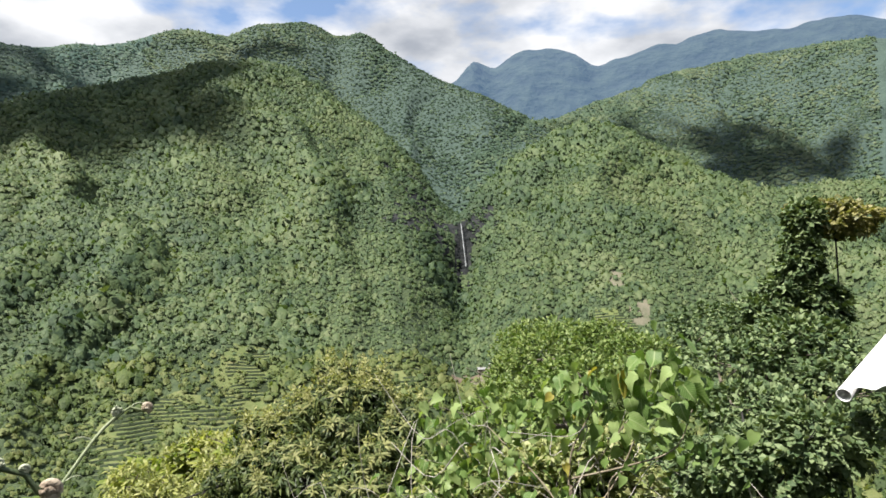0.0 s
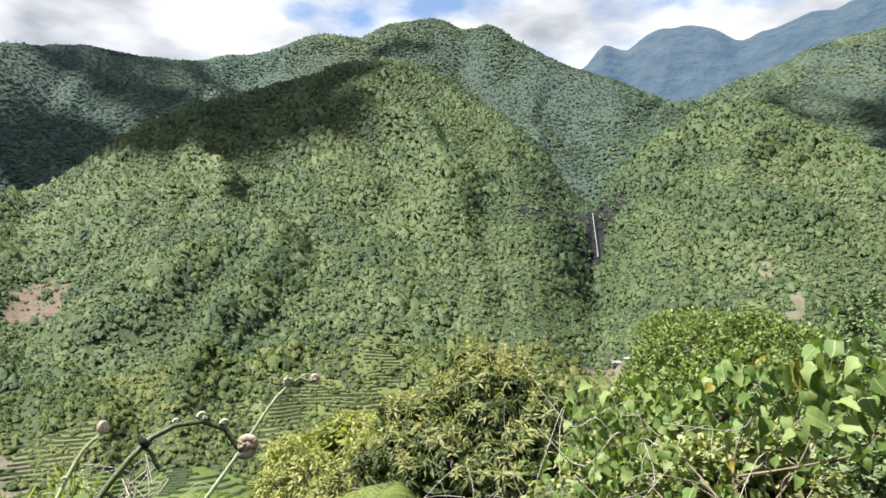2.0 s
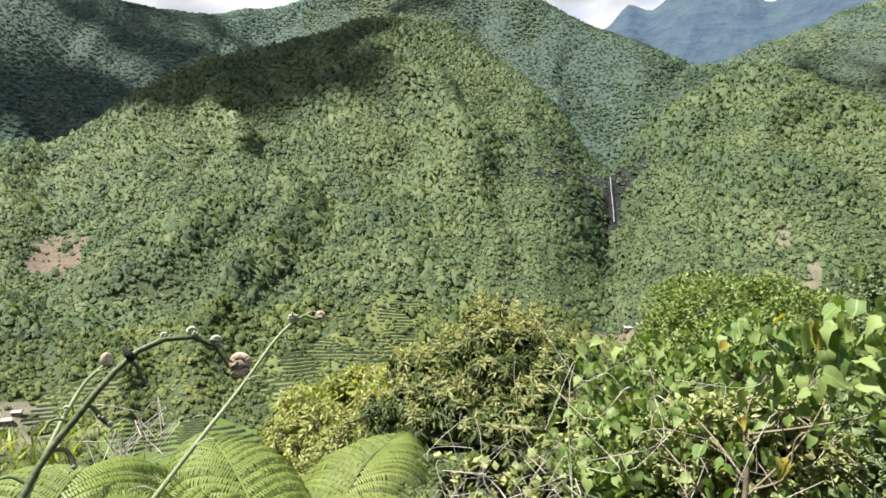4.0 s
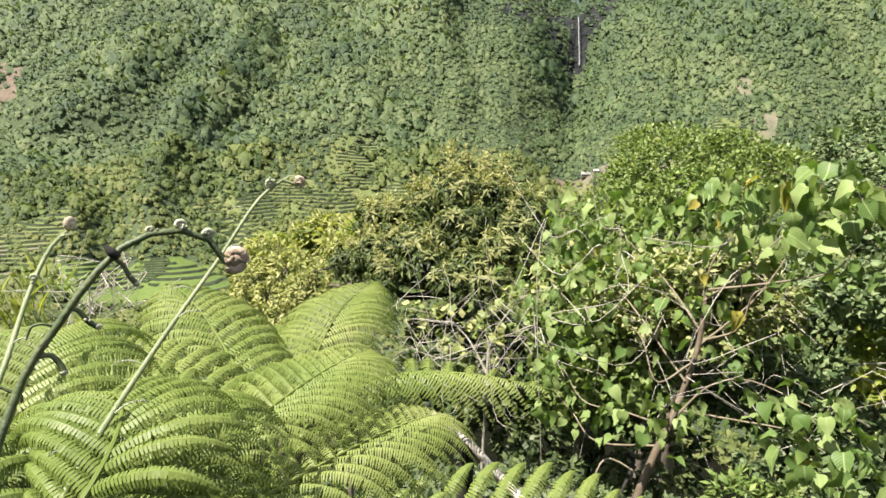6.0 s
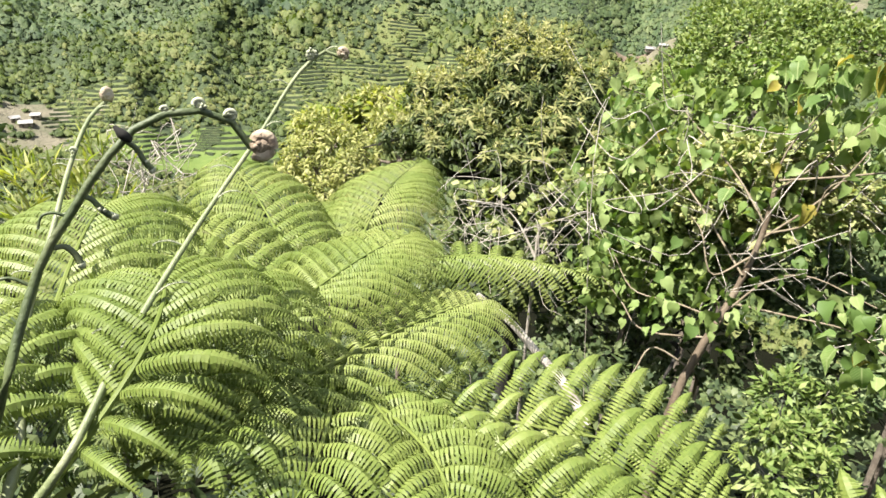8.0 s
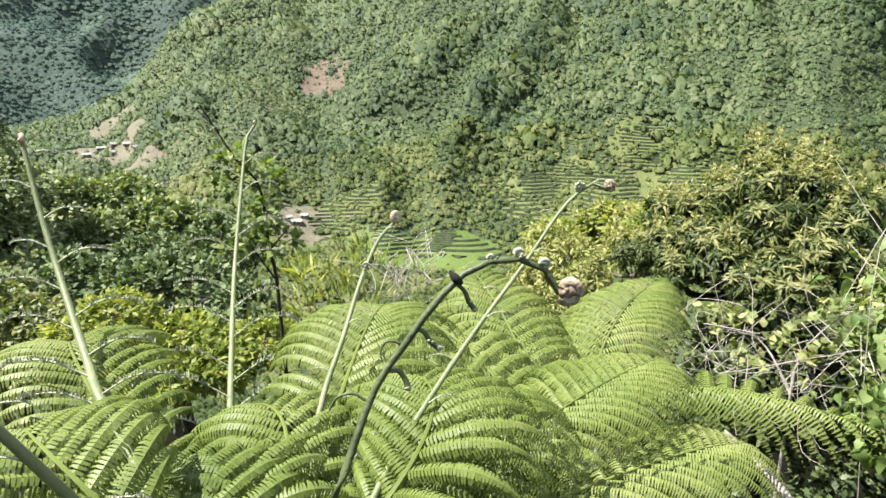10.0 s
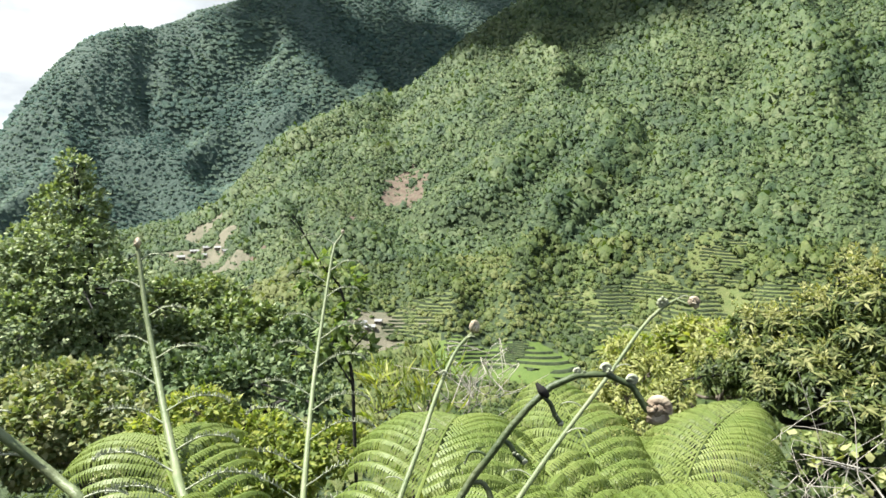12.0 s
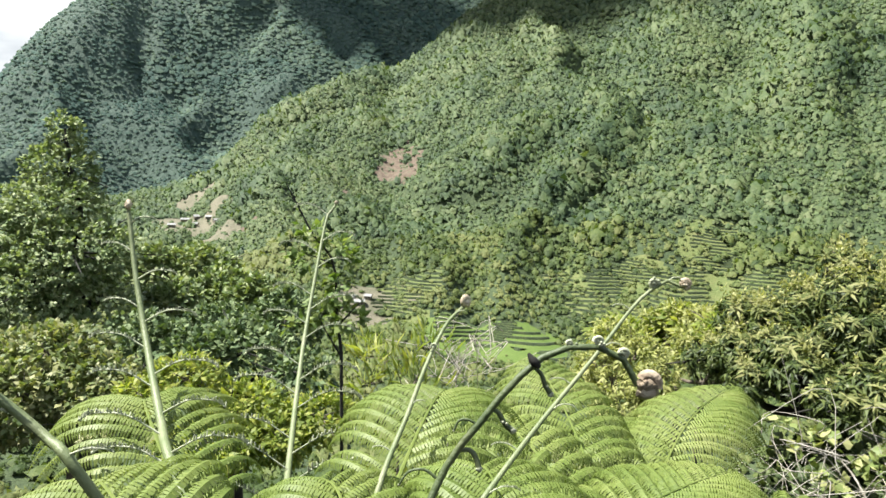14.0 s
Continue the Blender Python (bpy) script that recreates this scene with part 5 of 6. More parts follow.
woody("yellow_shrub", "low shrub with pale yellow leaves", "shrub", None, [(2.37, 5.12, -1.77, 0.16, 0.1), (2.36, 4.82, -1.95, 0.19, 0.13)],
      YELLOW_LEAF, BARK, 90, 9, 0.07, 0.022, OVAL, 25, 0.02, "shrubs")
woody("undergrowth_shrub", "dark leafy undergrowth shrub in the shade", "shrub", None, [(1.98, 5.91, -2.53, 0.75, 0.4), (2.32, 5.07, -2.51, 0.5, 0.42), (2.62, 6.14, -1.83, 0.47, 0.35), (1.6, 6.69, -2.58, 0.75, 0.38), (2.49, 6.86, -1.87, 0.71, 0.32), (1.87, 4.64, -2.76, 0.49, 0.34)],
      GLOSSY_LEAF, BLACK_BARK, 1500, 8, 0.075, 0.028, OVAL, 26, 0.05, "shrubs")
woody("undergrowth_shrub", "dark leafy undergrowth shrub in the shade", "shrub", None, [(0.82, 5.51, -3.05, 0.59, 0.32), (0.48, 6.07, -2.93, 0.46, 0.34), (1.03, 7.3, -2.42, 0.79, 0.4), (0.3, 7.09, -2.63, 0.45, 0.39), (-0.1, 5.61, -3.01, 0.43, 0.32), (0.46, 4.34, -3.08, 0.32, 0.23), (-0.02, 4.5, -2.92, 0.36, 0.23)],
      SHADED_LEAF, BLACK_BARK, 800, 8, 0.075, 0.028, OVAL, 27, 0.05, "shrubs")
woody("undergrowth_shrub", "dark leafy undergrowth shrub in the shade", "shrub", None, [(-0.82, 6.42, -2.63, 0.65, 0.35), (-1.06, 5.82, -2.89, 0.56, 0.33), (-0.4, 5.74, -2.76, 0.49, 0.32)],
      SHADED_LEAF, BLACK_BARK, 350, 8, 0.1, 0.036, OVAL, 28, 0.05, "shrubs")
woody("undergrowth_shrub", "leafy green undergrowth shrub beside the roof", "shrub", None, [(2.56, 4.84, -1.24, 0.49, 0.24), (2.72, 4.57, -1.03, 0.38, 0.23), (2.19, 4.99, -1.35, 0.34, 0.19), (3, 6.23, -1.14, 0.49, 0.24)],
      GLOSSY_LEAF, BLACK_BARK, 1200, 8, 0.06, 0.022, OVAL, 29, 0.025, "shrubs")
woody("lime_shrub", "lime-green shrub at the foot of the fern", "shrub", None, [(-2.28, 7.96, -1.91, 0.44, 0.19), (-3.15, 8.72, -2.06, 0.41, 0.2), (-3.78, 8.39, -2.31, 0.5, 0.2), (-1.44, 7.63, -1.93, 0.42, 0.21)],
      YELLOW_LEAF, BARK, 300, 8, 0.14, 0.03, LANCE, 30, 0.05, "shrubs", droop=0.6)
woody("dry_vine_shrub", "dry yellowish vine leaves tangled over twigs", "shrub", None, [(0.81, 5.57, -1.63, 0.64, 0.3), (1.24, 5.44, -1.4, 0.49, 0.22), (0.38, 5.52, -1.96, 0.35, 0.3), (1.43, 5.31, -1.67, 0.44, 0.22), (0.16, 5.76, -1.6, 0.3, 0.25), (0.92, 5.04, -1.40, 0.24, 0.18), (1.31, 5.12, -1.23, 0.24, 0.18), (1.58, 5.12, -1.52, 0.24, 0.18), (0.63, 4.96, -1.62, 0.24, 0.18), (1.14, 5.02, -1.74, 0.24, 0.18)],
      VINE_LEAF, PALE_BARK, 2700, 7, 0.055, 0.021, OVAL, 31, 0.02, "shrubs", fill=0.3)
woody("vine_shrub", "shrub with small yellowing leaves over dead stems", "shrub", None, [(-0.91, 5.36, -2, 0.39, 0.22), (-0.45, 5.17, -2.07, 0.38, 0.19), (-0.21, 5.14, -1.6, 0.23, 0.18)],
      VINE_LEAF, DEAD_TWIG, 45, 6, 0.07, 0.03, OVAL, 32, 0.02, "shrubs", fill=0.2)


# ---- low undergrowth on the slope ----
def low_undergrowth():
    g = np.random.RandomState(404)
    n = 15000
    r, a = 2.4 + 11 * g.rand(n) ** 0.8, np.radians(-66 + 112 * g.rand(n))
    x, y = r * np.sin(a), r * np.cos(a)
    keep = g.rand(n) < np.where(r < 5.5, 0.4, 0.8)
    x, y, n = x[keep], y[keep], int(keep.sum())
    clump = fbm(x / 0.7, y / 0.7, 44, 3)
    z = sample(HEIGHT, x, y) + (0.05 + 0.65 * g.rand(n)) * (0.5 + 0.5 * smooth(-0.3, 0.5, clump))
    ln = 0.10 + 0.16 * g.rand(n)
    v, f = leaf_cloud(np.stack([x, y, z], 1), g.randn(n, 3) + np.array([0, 0, -0.1]), g.randn(n, 3) * 0.4 + np.array([0, 0, 1.0]), ln, ln * 0.34, OVAL)
    n = 7000                                            # larger clumps farther down
    r, a = 12 + 75 * g.rand(n) ** 1.3, np.radians(-66 + 112 * g.rand(n))
    x, y = r * np.sin(a), r * np.cos(a)
    z = sample(HEIGHT, x, y) + (0.1 + 1.3 * g.rand(n)) * (0.4 + 0.6 * smooth(-0.3, 0.5, fbm(x / 3, y / 3, 45, 3)))
    ln = (0.2 + 0.25 * g.rand(n)) * (0.6 + r / 50)
    far = leaf_cloud(np.stack([x, y, z], 1), g.randn(n, 3), g.randn(n, 3) * 0.4 + np.array([0, 0, 1.0]), ln, ln * 0.4, OVAL)
    v, f = join([(v, f), far])
    tagged(new("undergrowth", mesh_from("undergrowth", v, f, [SHADED_LEAF])), "dark low leaves covering the shady slope", "undergrowth", kind="stuff")


low_undergrowth()



# ---- broad-leaved sapling with its bare twigs ----
def heart_leaf(size, seed, mat):
    """A broad pointed leaf, folded a little along its middle; it grows along +y from the origin."""
    g = np.random.RandomState(seed)
    rows = [(0.0, 0.08), (-0.04, 0.24), (0.10, 0.37), (0.30, 0.41), (0.52, 0.33), (0.76, 0.16), (1.0, 0.0)]
    vs, fs = [], []
    for y, h in rows:
        sag = -(0.2 + 0.3 * g.rand()) * max(0, y) ** 2
        wave = 0.05 * g.randn(2)
        vs += [(-h, y, sag + 0.3 * h + wave[0]), (0, max(y, 0) if y > 0 else 0.0, sag), (h, y, sag + 0.3 * h + wave[1])]
    for i in range(len(rows) - 1):
        for k in (0, 1):
            fs.append((3 * i + k, 3 * i + k + 1, 3 * i + k + 4, 3 * i + k + 3))
    return mesh_from("leaf", np.array(vs) * size, fs, [mat], smooth_shade=True)


sapling = thing("broad_leaved_sapling", "sapling with big soft heart-shaped green leaves and bare pale twigs", "tree")
SAP_FOOT = np.array((0.519, 3.9, -2.82))
SAP_FOOT[2] = ground_at(SAP_FOOT[0], SAP_FOOT[1]) - 0.1
sapling.location = SAP_FOOT
gs = np.random.RandomState(77)


def sap_branch(points, r0, r1, mat=SAP_BARK, name="branch"):
    vv, ff = tube(bend(points, 14), [r0, r1], 6)
    return part(name, mesh_from(name, vv - SAP_FOOT, ff, [mat], smooth_shade=True), sapling)


sap_branch([SAP_FOOT, (0.557, 3.94, -2.67), (0.795, 4.17, -2), (0.905, 4.27, -1.59), (0.929, 4.33, -1.26)], 0.034, 0.014, SAP_BARK, "trunk")
# bare branches
sap_branch([(0.905, 4.275, -1.589), (1.182, 4.21, -1.229), (1.357, 4.192, -0.852), (1.448, 4.165, -0.478)], 0.008, 0.003, PALE_BARK)
sap_branch([(0.916, 4.32, -1.294), (1.078, 4.275, -1.114), (1.338, 4.264, -0.802), (1.551, 4.099, -0.649)], 0.008, 0.003, PALE_BARK)
sap_branch([(0.912, 4.312, -1.485), (0.734, 4.53, -1.264), (0.518, 4.822, -1.083), (0.318, 5.087, -0.907)], 0.008, 0.003, PALE_BARK)
sap_branch([(0.864, 4.241, -1.699), (0.669, 4.223, -1.837), (0.578, 4.334, -1.613), (0.51, 4.475, -1.553)], 0.008, 0.003, PALE_BARK)
sap_branch([(0.829, 4.17, -1.995), (1.116, 3.955, -1.918), (1.312, 3.697, -1.82), (1.394, 3.434, -1.791)], 0.008, 0.003, PALE_BARK)
sap_branch([(0.797, 4.157, -2.034), (0.973, 4.164, -1.81), (1.162, 4.047, -1.689), (1.411, 3.726, -1.678)], 0.008, 0.003, PALE_BARK)
sap_branch([(0.839, 4.201, -1.805), (0.468, 4.636, -1.407), (0.237, 4.89, -1.339), (0.053, 5.055, -1.138)], 0.008, 0.003, PALE_BARK)
sap_branch([(0.778, 4.17, -2.128), (0.487, 4.248, -2.084), (0.229, 4.381, -2.102), (0.075, 4.574, -1.947)], 0.008, 0.003, PALE_BARK)
sap_branch([(0.913, 4.332, -1.26), (0.942, 4.333, -1.034), (1.046, 4.348, -0.847), (1.168, 4.35, -0.628)], 0.008, 0.003, PALE_BARK)
sap_branch([(0.929, 4.29, -1.207), (1.256, 4.118, -1.084), (1.503, 3.949, -0.941), (1.62, 3.948, -0.706)], 0.008, 0.003, PALE_BARK)
sap_branch([(0.659, 4.016, -2.436), (0.389, 4.02, -2.31), (0.285, 3.862, -2.394), (0.226, 3.784, -2.519)], 0.008, 0.003, PALE_BARK)
sap_branch([(0.918, 4.285, -1.553), (1.108, 4.175, -1.41), (1.149, 4.13, -1.169), (1.286, 4.105, -1.094)], 0.008, 0.003, PALE_BARK)
sap_branch([(0.716, 4.124, -2.238), (0.319, 4.164, -2.278), (0.159, 4.345, -2.182), (-0.013, 4.521, -2.069)], 0.008, 0.003, PALE_BARK)
LEAF_KINDS = [heart_leaf(1.0, k, BIG_LEAF) for k in range(6)] + [heart_leaf(1.0, 9, BIG_LEAF_OLD)]


MORE_LEAVES = []


def hang_leaf(p, size, away):
    """One leaf on its stalk, hanging out from the place p; past the first 300 they gather in one mesh."""
    me = LEAF_KINDS[6] if gs.rand() < 0.03 else LEAF_KINDS[gs.randint(6)]
    yaw = math.atan2(-away[0], away[1]) + gs.randn() * 0.9
    m = Matrix.LocRotScale(Vector(p) - Vector(SAP_FOOT), Euler((radians(-52 + 25 * gs.randn()), radians(30 * gs.randn()), yaw)), Vector((size, size, size)))
    if len(MORE_LEAVES) or sum(1 for c in sapling.children if c.name.startswith("leaf")) >= 300:
        MORE_LEAVES.append((np.array([(m @ v.co)[:] for v in me.vertices]), np.array([list(q.vertices) for q in me.polygons])))
    else:
        part("leaf", me, sapling).matrix_basis = m


def leaf_cluster(x, y, z, reach, count, size):
    for _ in range(count):
        d = gs.randn(3) * np.array([1, 1, 0.7])
        hang_leaf((x + d[0] * reach * 0.6, y + d[1] * reach * 0.6, z + d[2] * reach * 0.6), size * (0.7 + 0.5 * gs.rand()), d)


# one cluster a line
leaf_cluster(1.45, 4.17, -0.47, 0.22, 24, 0.155)
leaf_cluster(1.58, 4.04, -0.604, 0.21, 19, 0.145)
leaf_cluster(1.29, 4.26, -0.64, 0.24, 17, 0.125)
leaf_cluster(1.42, 4.12, -0.75, 0.22, 15, 0.145)
leaf_cluster(1.13, 4.36, -0.599, 0.23, 17, 0.108)
leaf_cluster(0.979, 4.44, -0.729, 0.26, 20, 0.102)
leaf_cluster(0.3, 5.08, -0.929, 0.32, 24, 0.108)
leaf_cluster(0.0987, 5.04, -1.17, 0.29, 22, 0.102)
leaf_cluster(0.436, 4.96, -0.956, 0.23, 15, 0.090)
leaf_cluster(0.219, 4.71, -1.59, 0.29, 22, 0.102)
leaf_cluster(0.0146, 4.94, -1.38, 0.23, 15, 0.096)
leaf_cluster(0.878, 4.29, -1.4, 0.23, 15, 0.108)
leaf_cluster(1.39, 3.45, -1.77, 0.29, 19, 0.114)
leaf_cluster(1.51, 3.28, -1.74, 0.29, 19, 0.102)
leaf_cluster(1.36, 3.73, -1.72, 0.23, 13, 0.084)
leaf_cluster(0.717, 4.14, -1.99, 0.20, 11, 0.090)
leaf_cluster(0.447, 4.27, -2.06, 0.23, 13, 0.078)
leaf_cluster(0.107, 4.52, -2.05, 0.26, 17, 0.084)
leaf_cluster(1.06, 4.15, -1.52, 0.23, 11, 0.084)
leaf_cluster(1.67, 3.89, -0.876, 0.29, 9, 0.096)
leaf_cluster(0.715, 4.71, -0.959, 0.29, 19, 0.090)
leaf_cluster(0.892, 4.73, -0.677, 0.23, 11, 0.090)
leaf_cluster(1.25, 4.23, -0.871, 0.29, 15, 0.102)
leaf_cluster(-0.0689, 4.83, -1.57, 0.23, 15, 0.090)
leaf_cluster(0.122, 4.68, -1.81, 0.23, 17, 0.090)
leaf_cluster(0.062, 4.633, -1.173, 0.22, 15, 0.105)
leaf_cluster(0.185, 4.517, -1.400, 0.22, 15, 0.105)
leaf_cluster(0.370, 4.308, -1.635, 0.2, 13, 0.1)
leaf_cluster(0.141, 4.878, -0.972, 0.22, 13, 0.105)
leaf_cluster(0.550, 4.959, -0.841, 0.22, 13, 0.1)
leaf_cluster(0.881, 4.813, -0.784, 0.22, 13, 0.1)
leaf_cluster(1.074, 4.619, -0.921, 0.22, 12, 0.11)
leaf_cluster(1.600, 4.619, -0.764, 0.2, 12, 0.13)
leaf_cluster(1.791, 4.500, -1.089, 0.2, 12, 0.1)
leaf_cluster(0.510, 4.801, -1.191, 0.2, 10, 0.09)
leaf_cluster(0.475, 3.900, -1.740, 0.2, 12, 0.09)
leaf_cluster(0.740, 3.726, -1.810, 0.2, 12, 0.09)
leaf_cluster(1.150, 3.707, -1.664, 0.2, 12, 0.1)
leaf_cluster(1.480, 3.656, -1.660, 0.2, 12, 0.1)
leaf_cluster(0.150, 3.921, -1.961, 0.2, 12, 0.09)
leaf_cluster(1.025, 4.459, -1.273, 0.2, 9, 0.1)
leaf_cluster(1.198, 4.244, -1.533, 0.22, 10, 0.09)
leaf_cluster(-0.0454, 4.57, -1.96, 0.20, 13, 0.090)
leaf_cluster(0.318, 4.89, -1.33, 0.23, 15, 0.096)
leaf_cluster(0.542, 4.63, -1.4, 0.23, 13, 0.090)
leaf_cluster(0.38, 4.92, -1.16, 0.22, 13, 0.090)
leaf_cluster(0.0353, 5.09, -0.974, 0.20, 13, 0.090)
leaf_cluster(0.632, 4.67, -1.2, 0.23, 15, 0.096)
leaf_cluster(1.08, 4.32, -0.909, 0.23, 15, 0.102)
leaf_cluster(1.2, 4.23, -1.13, 0.23, 11, 0.090)
leaf_cluster(0.673, 3.93, -1.98, 0.14, 11, 0.100)
leaf_cluster(0.393, 3.91, -1.94, 0.16, 11, 0.090)
leaf_cluster(1.42, 3.47, -1.77, 0.17, 11, 0.140)
leaf_cluster(1.63, 3.39, -1.89, 0.15, 9, 0.130)
leaf_cluster(1.24, 3.53, -1.82, 0.15, 7, 0.100)
tagged(part("small_leaves", mesh_from("small_leaves", *join(MORE_LEAVES), [SMALL_BROAD_LEAF], smooth_shade=True), sapling), kind="stuff")



# ---- dead vines and fallen branch ----
def dead_vines(name, label, box, count, seed, lo, hi, mat, reach):
    """A tangle of thin bare stems; box: centre and half sizes."""
    g = np.random.RandomState(seed)
    c, h = np.array(box[:3]), np.array(box[3:])
    foot = np.array([c[0], c[1], ground_at(c[0], c[1])])
    t = thing(name, label, "dead vines", "dead vines")
    t.location = foot
    for k in range(count):
        a = c + (g.rand(3) * 2 - 1) * h
        d = g.randn(3) * np.array([1, 0.6, 0.55])
        d /= np.linalg.norm(d)
        sag = np.array([0, 0, -0.25 * reach * g.rand()])
        pts = [a, a + d * reach * 0.3 + g.randn(3) * 0.12, a + d * reach * 0.6 + g.randn(3) * 0.17 + sag * 0.4, a + d * reach * 0.8 + g.randn(3) * 0.22 + sag]
        if k < 1:
            pts[0] = foot + g.randn(3) * np.array([0.3, 0.3, 0])
        r = lo + (hi - lo) * g.rand()
        vv, ff = tube(bend(pts, 12), [r, r * 0.5], 5)
        part("stem", mesh_from("stem", vv - foot, ff, [mat], smooth_shade=True), t)


dead_vines("dead_vines", "tangle of bleached bare vine stems", (-0.78, 4.92, -2.02, 0.41, 0.34, 0.22), 34, 501, 0.0018, 0.0042, DEAD_TWIG, 0.6)
dead_vines("dead_vines", "tangle of bleached bare vine stems", (-0.18, 4.61, -1.72, 0.22, 0.26, 0.26), 13, 502, 0.0018, 0.0042, DEAD_TWIG, 0.55)
dead_vines("dead_vines", "pale bare twigs among green leaves", (0.78, 4.45, -1.16, 0.59, 0.30, 0.27), 24, 503, 0.0018, 0.0045, DEAD_TWIG, 0.5)
dead_vines("dead_vines", "pale bare twigs among green leaves", (1.19, 4.24, -1.74, 0.64, 0.30, 0.32), 18, 504, 0.0016, 0.0035, DEAD_TWIG, 0.6)
dead_vines("dead_vines", "grey dead twigs of a leafless shrub", (-3.42, 4.28, -1.62, 0.14, 0.20, 0.17), 26, 505, 0.002, 0.005, DEAD_TWIG, 0.35)

log_line = bend([(-0.73, 3.748, -1.979), (-0.497, 3.618, -2.053), (-0.323, 3.506, -2.156), (-0.133, 3.38, -2.257), (0.027, 3.254, -2.415)], 12)
fallen = tagged(new("fallen_branch", mesh_from("fallen_branch", *tube(log_line, [0.02, 0.026, 0.03], 8), [DEAD_TWIG], smooth_shade=True)), "bleached dead branch leaning among the ferns", "branch")


# ---- slender dark tree behind the fiddleheads ----
slender = thing("slender_tree", "slender dark-stemmed tree with sparse pale leaves", "tree")
SL = np.array((-2.92, 2.54, -1.65))
SL[2] = ground_at(SL[0], SL[1]) - 0.1
slender.location = SL
for pts_, r0, r1 in (([SL, (-2.99, 2.58, -1.34), (-3.05, 2.59, -0.98), (-3.13, 2.63, -0.623), (-3.22, 2.55, -0.456), (-3.3, 2.48, -0.258), (-3.34, 2.44, -0.153)], 0.012, 0.003),
                     ([(-3.128, 2.625, -0.623), (-3.184, 2.566, -0.588), (-3.209, 2.463, -0.546)], 0.006, 0.002), ([(-3.053, 2.595, -0.98), (-3.014, 2.675, -0.887), (-2.979, 2.735, -0.823)], 0.006, 0.002),
                     ([(-3.3, 2.479, -0.264), (-3.35, 2.419, -0.175), (-3.387, 2.369, -0.153)], 0.003, 0.001), ([(-3.007, 2.579, -1.138), (-3.087, 2.542, -1.01), (-3.137, 2.521, -0.913)], 0.006, 0.002)):
    vv, ff = tube(bend(pts_, 16), [r0, r1], 6)
    part("branch", mesh_from("branch", vv - SL, ff, [BLACK_BARK], smooth_shade=True), slender)
gl = np.random.RandomState(81)
vf, _ = crown_sprays([(-3.21, 2.57, -0.46, 0.09, 0.07), (-3.22, 2.52, -0.59, 0.12, 0.05), (-3.1, 2.67, -0.59, 0.08, 0.1), (-3.12, 2.59, -0.79, 0.12, 0.1), (-3.02, 2.64, -0.95, 0.1, 0.1), (-3.19, 2.43, -0.97, 0.09, 0.08)], 60, 7, 0.06, 0.018, OVAL, gl, 0.6)
part("crown", mesh_from("crown", vf[0] - SL, vf[1], [BRIGHT_LEAF]), slender)


# ---- what people have built ----
WHITE_METAL = material("white_painted_sheet", [(0.62, 0.62, 0.60), (0.70, 0.70, 0.69), (0.55, 0.54, 0.51)], 4.0, 0.45, 8.0, bump=0.15, bump_scale=30.0)
GALVANISED = material("grey_galvanised_pipe", [(0.42, 0.43, 0.43), (0.55, 0.56, 0.56)], 12.0, 0.4, 6.0, metal=0.6)
BLACK_PAINT = material("black_painted_timber", [(0.0025, 0.0025, 0.0025), (0.005, 0.005, 0.005)], 20.0, 0.95, 6.0, bump=0.2, bump_scale=90.0, gloss=0.0)
DARK_WOOD = material("weathered_dark_wood", [(0.05, 0.04, 0.03), (0.10, 0.08, 0.06)], 9.0, 0.85, 8.0, bump=0.6, bump_scale=60.0)
TIN = material("pale_tin_roof", [(0.16, 0.165, 0.165), (0.24, 0.24, 0.23), (0.13, 0.11, 0.095)], 0.8, 0.5, 6.0)
HUT_WALL = material("hut_wall_boards", [(0.12, 0.10, 0.075), (0.2, 0.18, 0.15)], 1.2, 0.85, 6.0)


def box(centre, size, rot=0.0, bevel=0.0):
    """A box as a bmesh mesh, bevelled where asked, turned about z."""
    bm = bmesh.new()
    bmesh.ops.create_cube(bm, size=1.0, matrix=Matrix.Translation(centre) @ Matrix.Rotation(rot, 4, "Z") @ Matrix.Diagonal((*size, 1)))
    if bevel:
        bmesh.ops.bevel(bm, geom=bm.edges[:], offset=bevel, segments=3, affect="EDGES", profile=0.6)
    return bm


def bm_part(name, bm, mat, parent, label="", smooth_shade=False):
    me = bpy.data.meshes.new(name)
    bm.to_mesh(me)
    bm.free()
    me.materials.append(mat)
    for p in me.polygons:
        p.use_smooth = smooth_shade
    return part(name, me, parent, label)


def lookout_railing():
    """The black rail of the lookout, just in front of the camera, with its posts down the slope."""
    railing = thing("railing", "black painted timber railing of the lookout", "railing")
    turn = math.atan2(0.028, 0.060)
    u, v = Vector((math.cos(turn), math.sin(turn), 0)), Vector((math.sin(turn), -math.cos(turn), 0))
    mid = Vector((-0.57, 0.38, -0.285)) - u * 1.46
    bm_part("top_rail", box(mid + v * 0.045 - Vector((0, 0, 0.03)), (3.0, 0.09, 0.06), turn, 0.012), BLACK_PAINT, railing)
    for k in (-1.35, 0.0, 1.35):
        p = mid + u * k + v * 0.045
        low = ground_at(p.x, p.y) - 0.2
        bm_part("post", box((p.x, p.y, (low - 0.36) / 2), (0.07, 0.07, -0.36 - low), turn, 0.006), BLACK_PAINT, railing)
    bm_part("lower_rail", box(mid + v * 0.045 - Vector((0, 0, 0.75)), (2.9, 0.05, 0.05), turn, 0.008), BLACK_PAINT, railing)


lookout_railing()


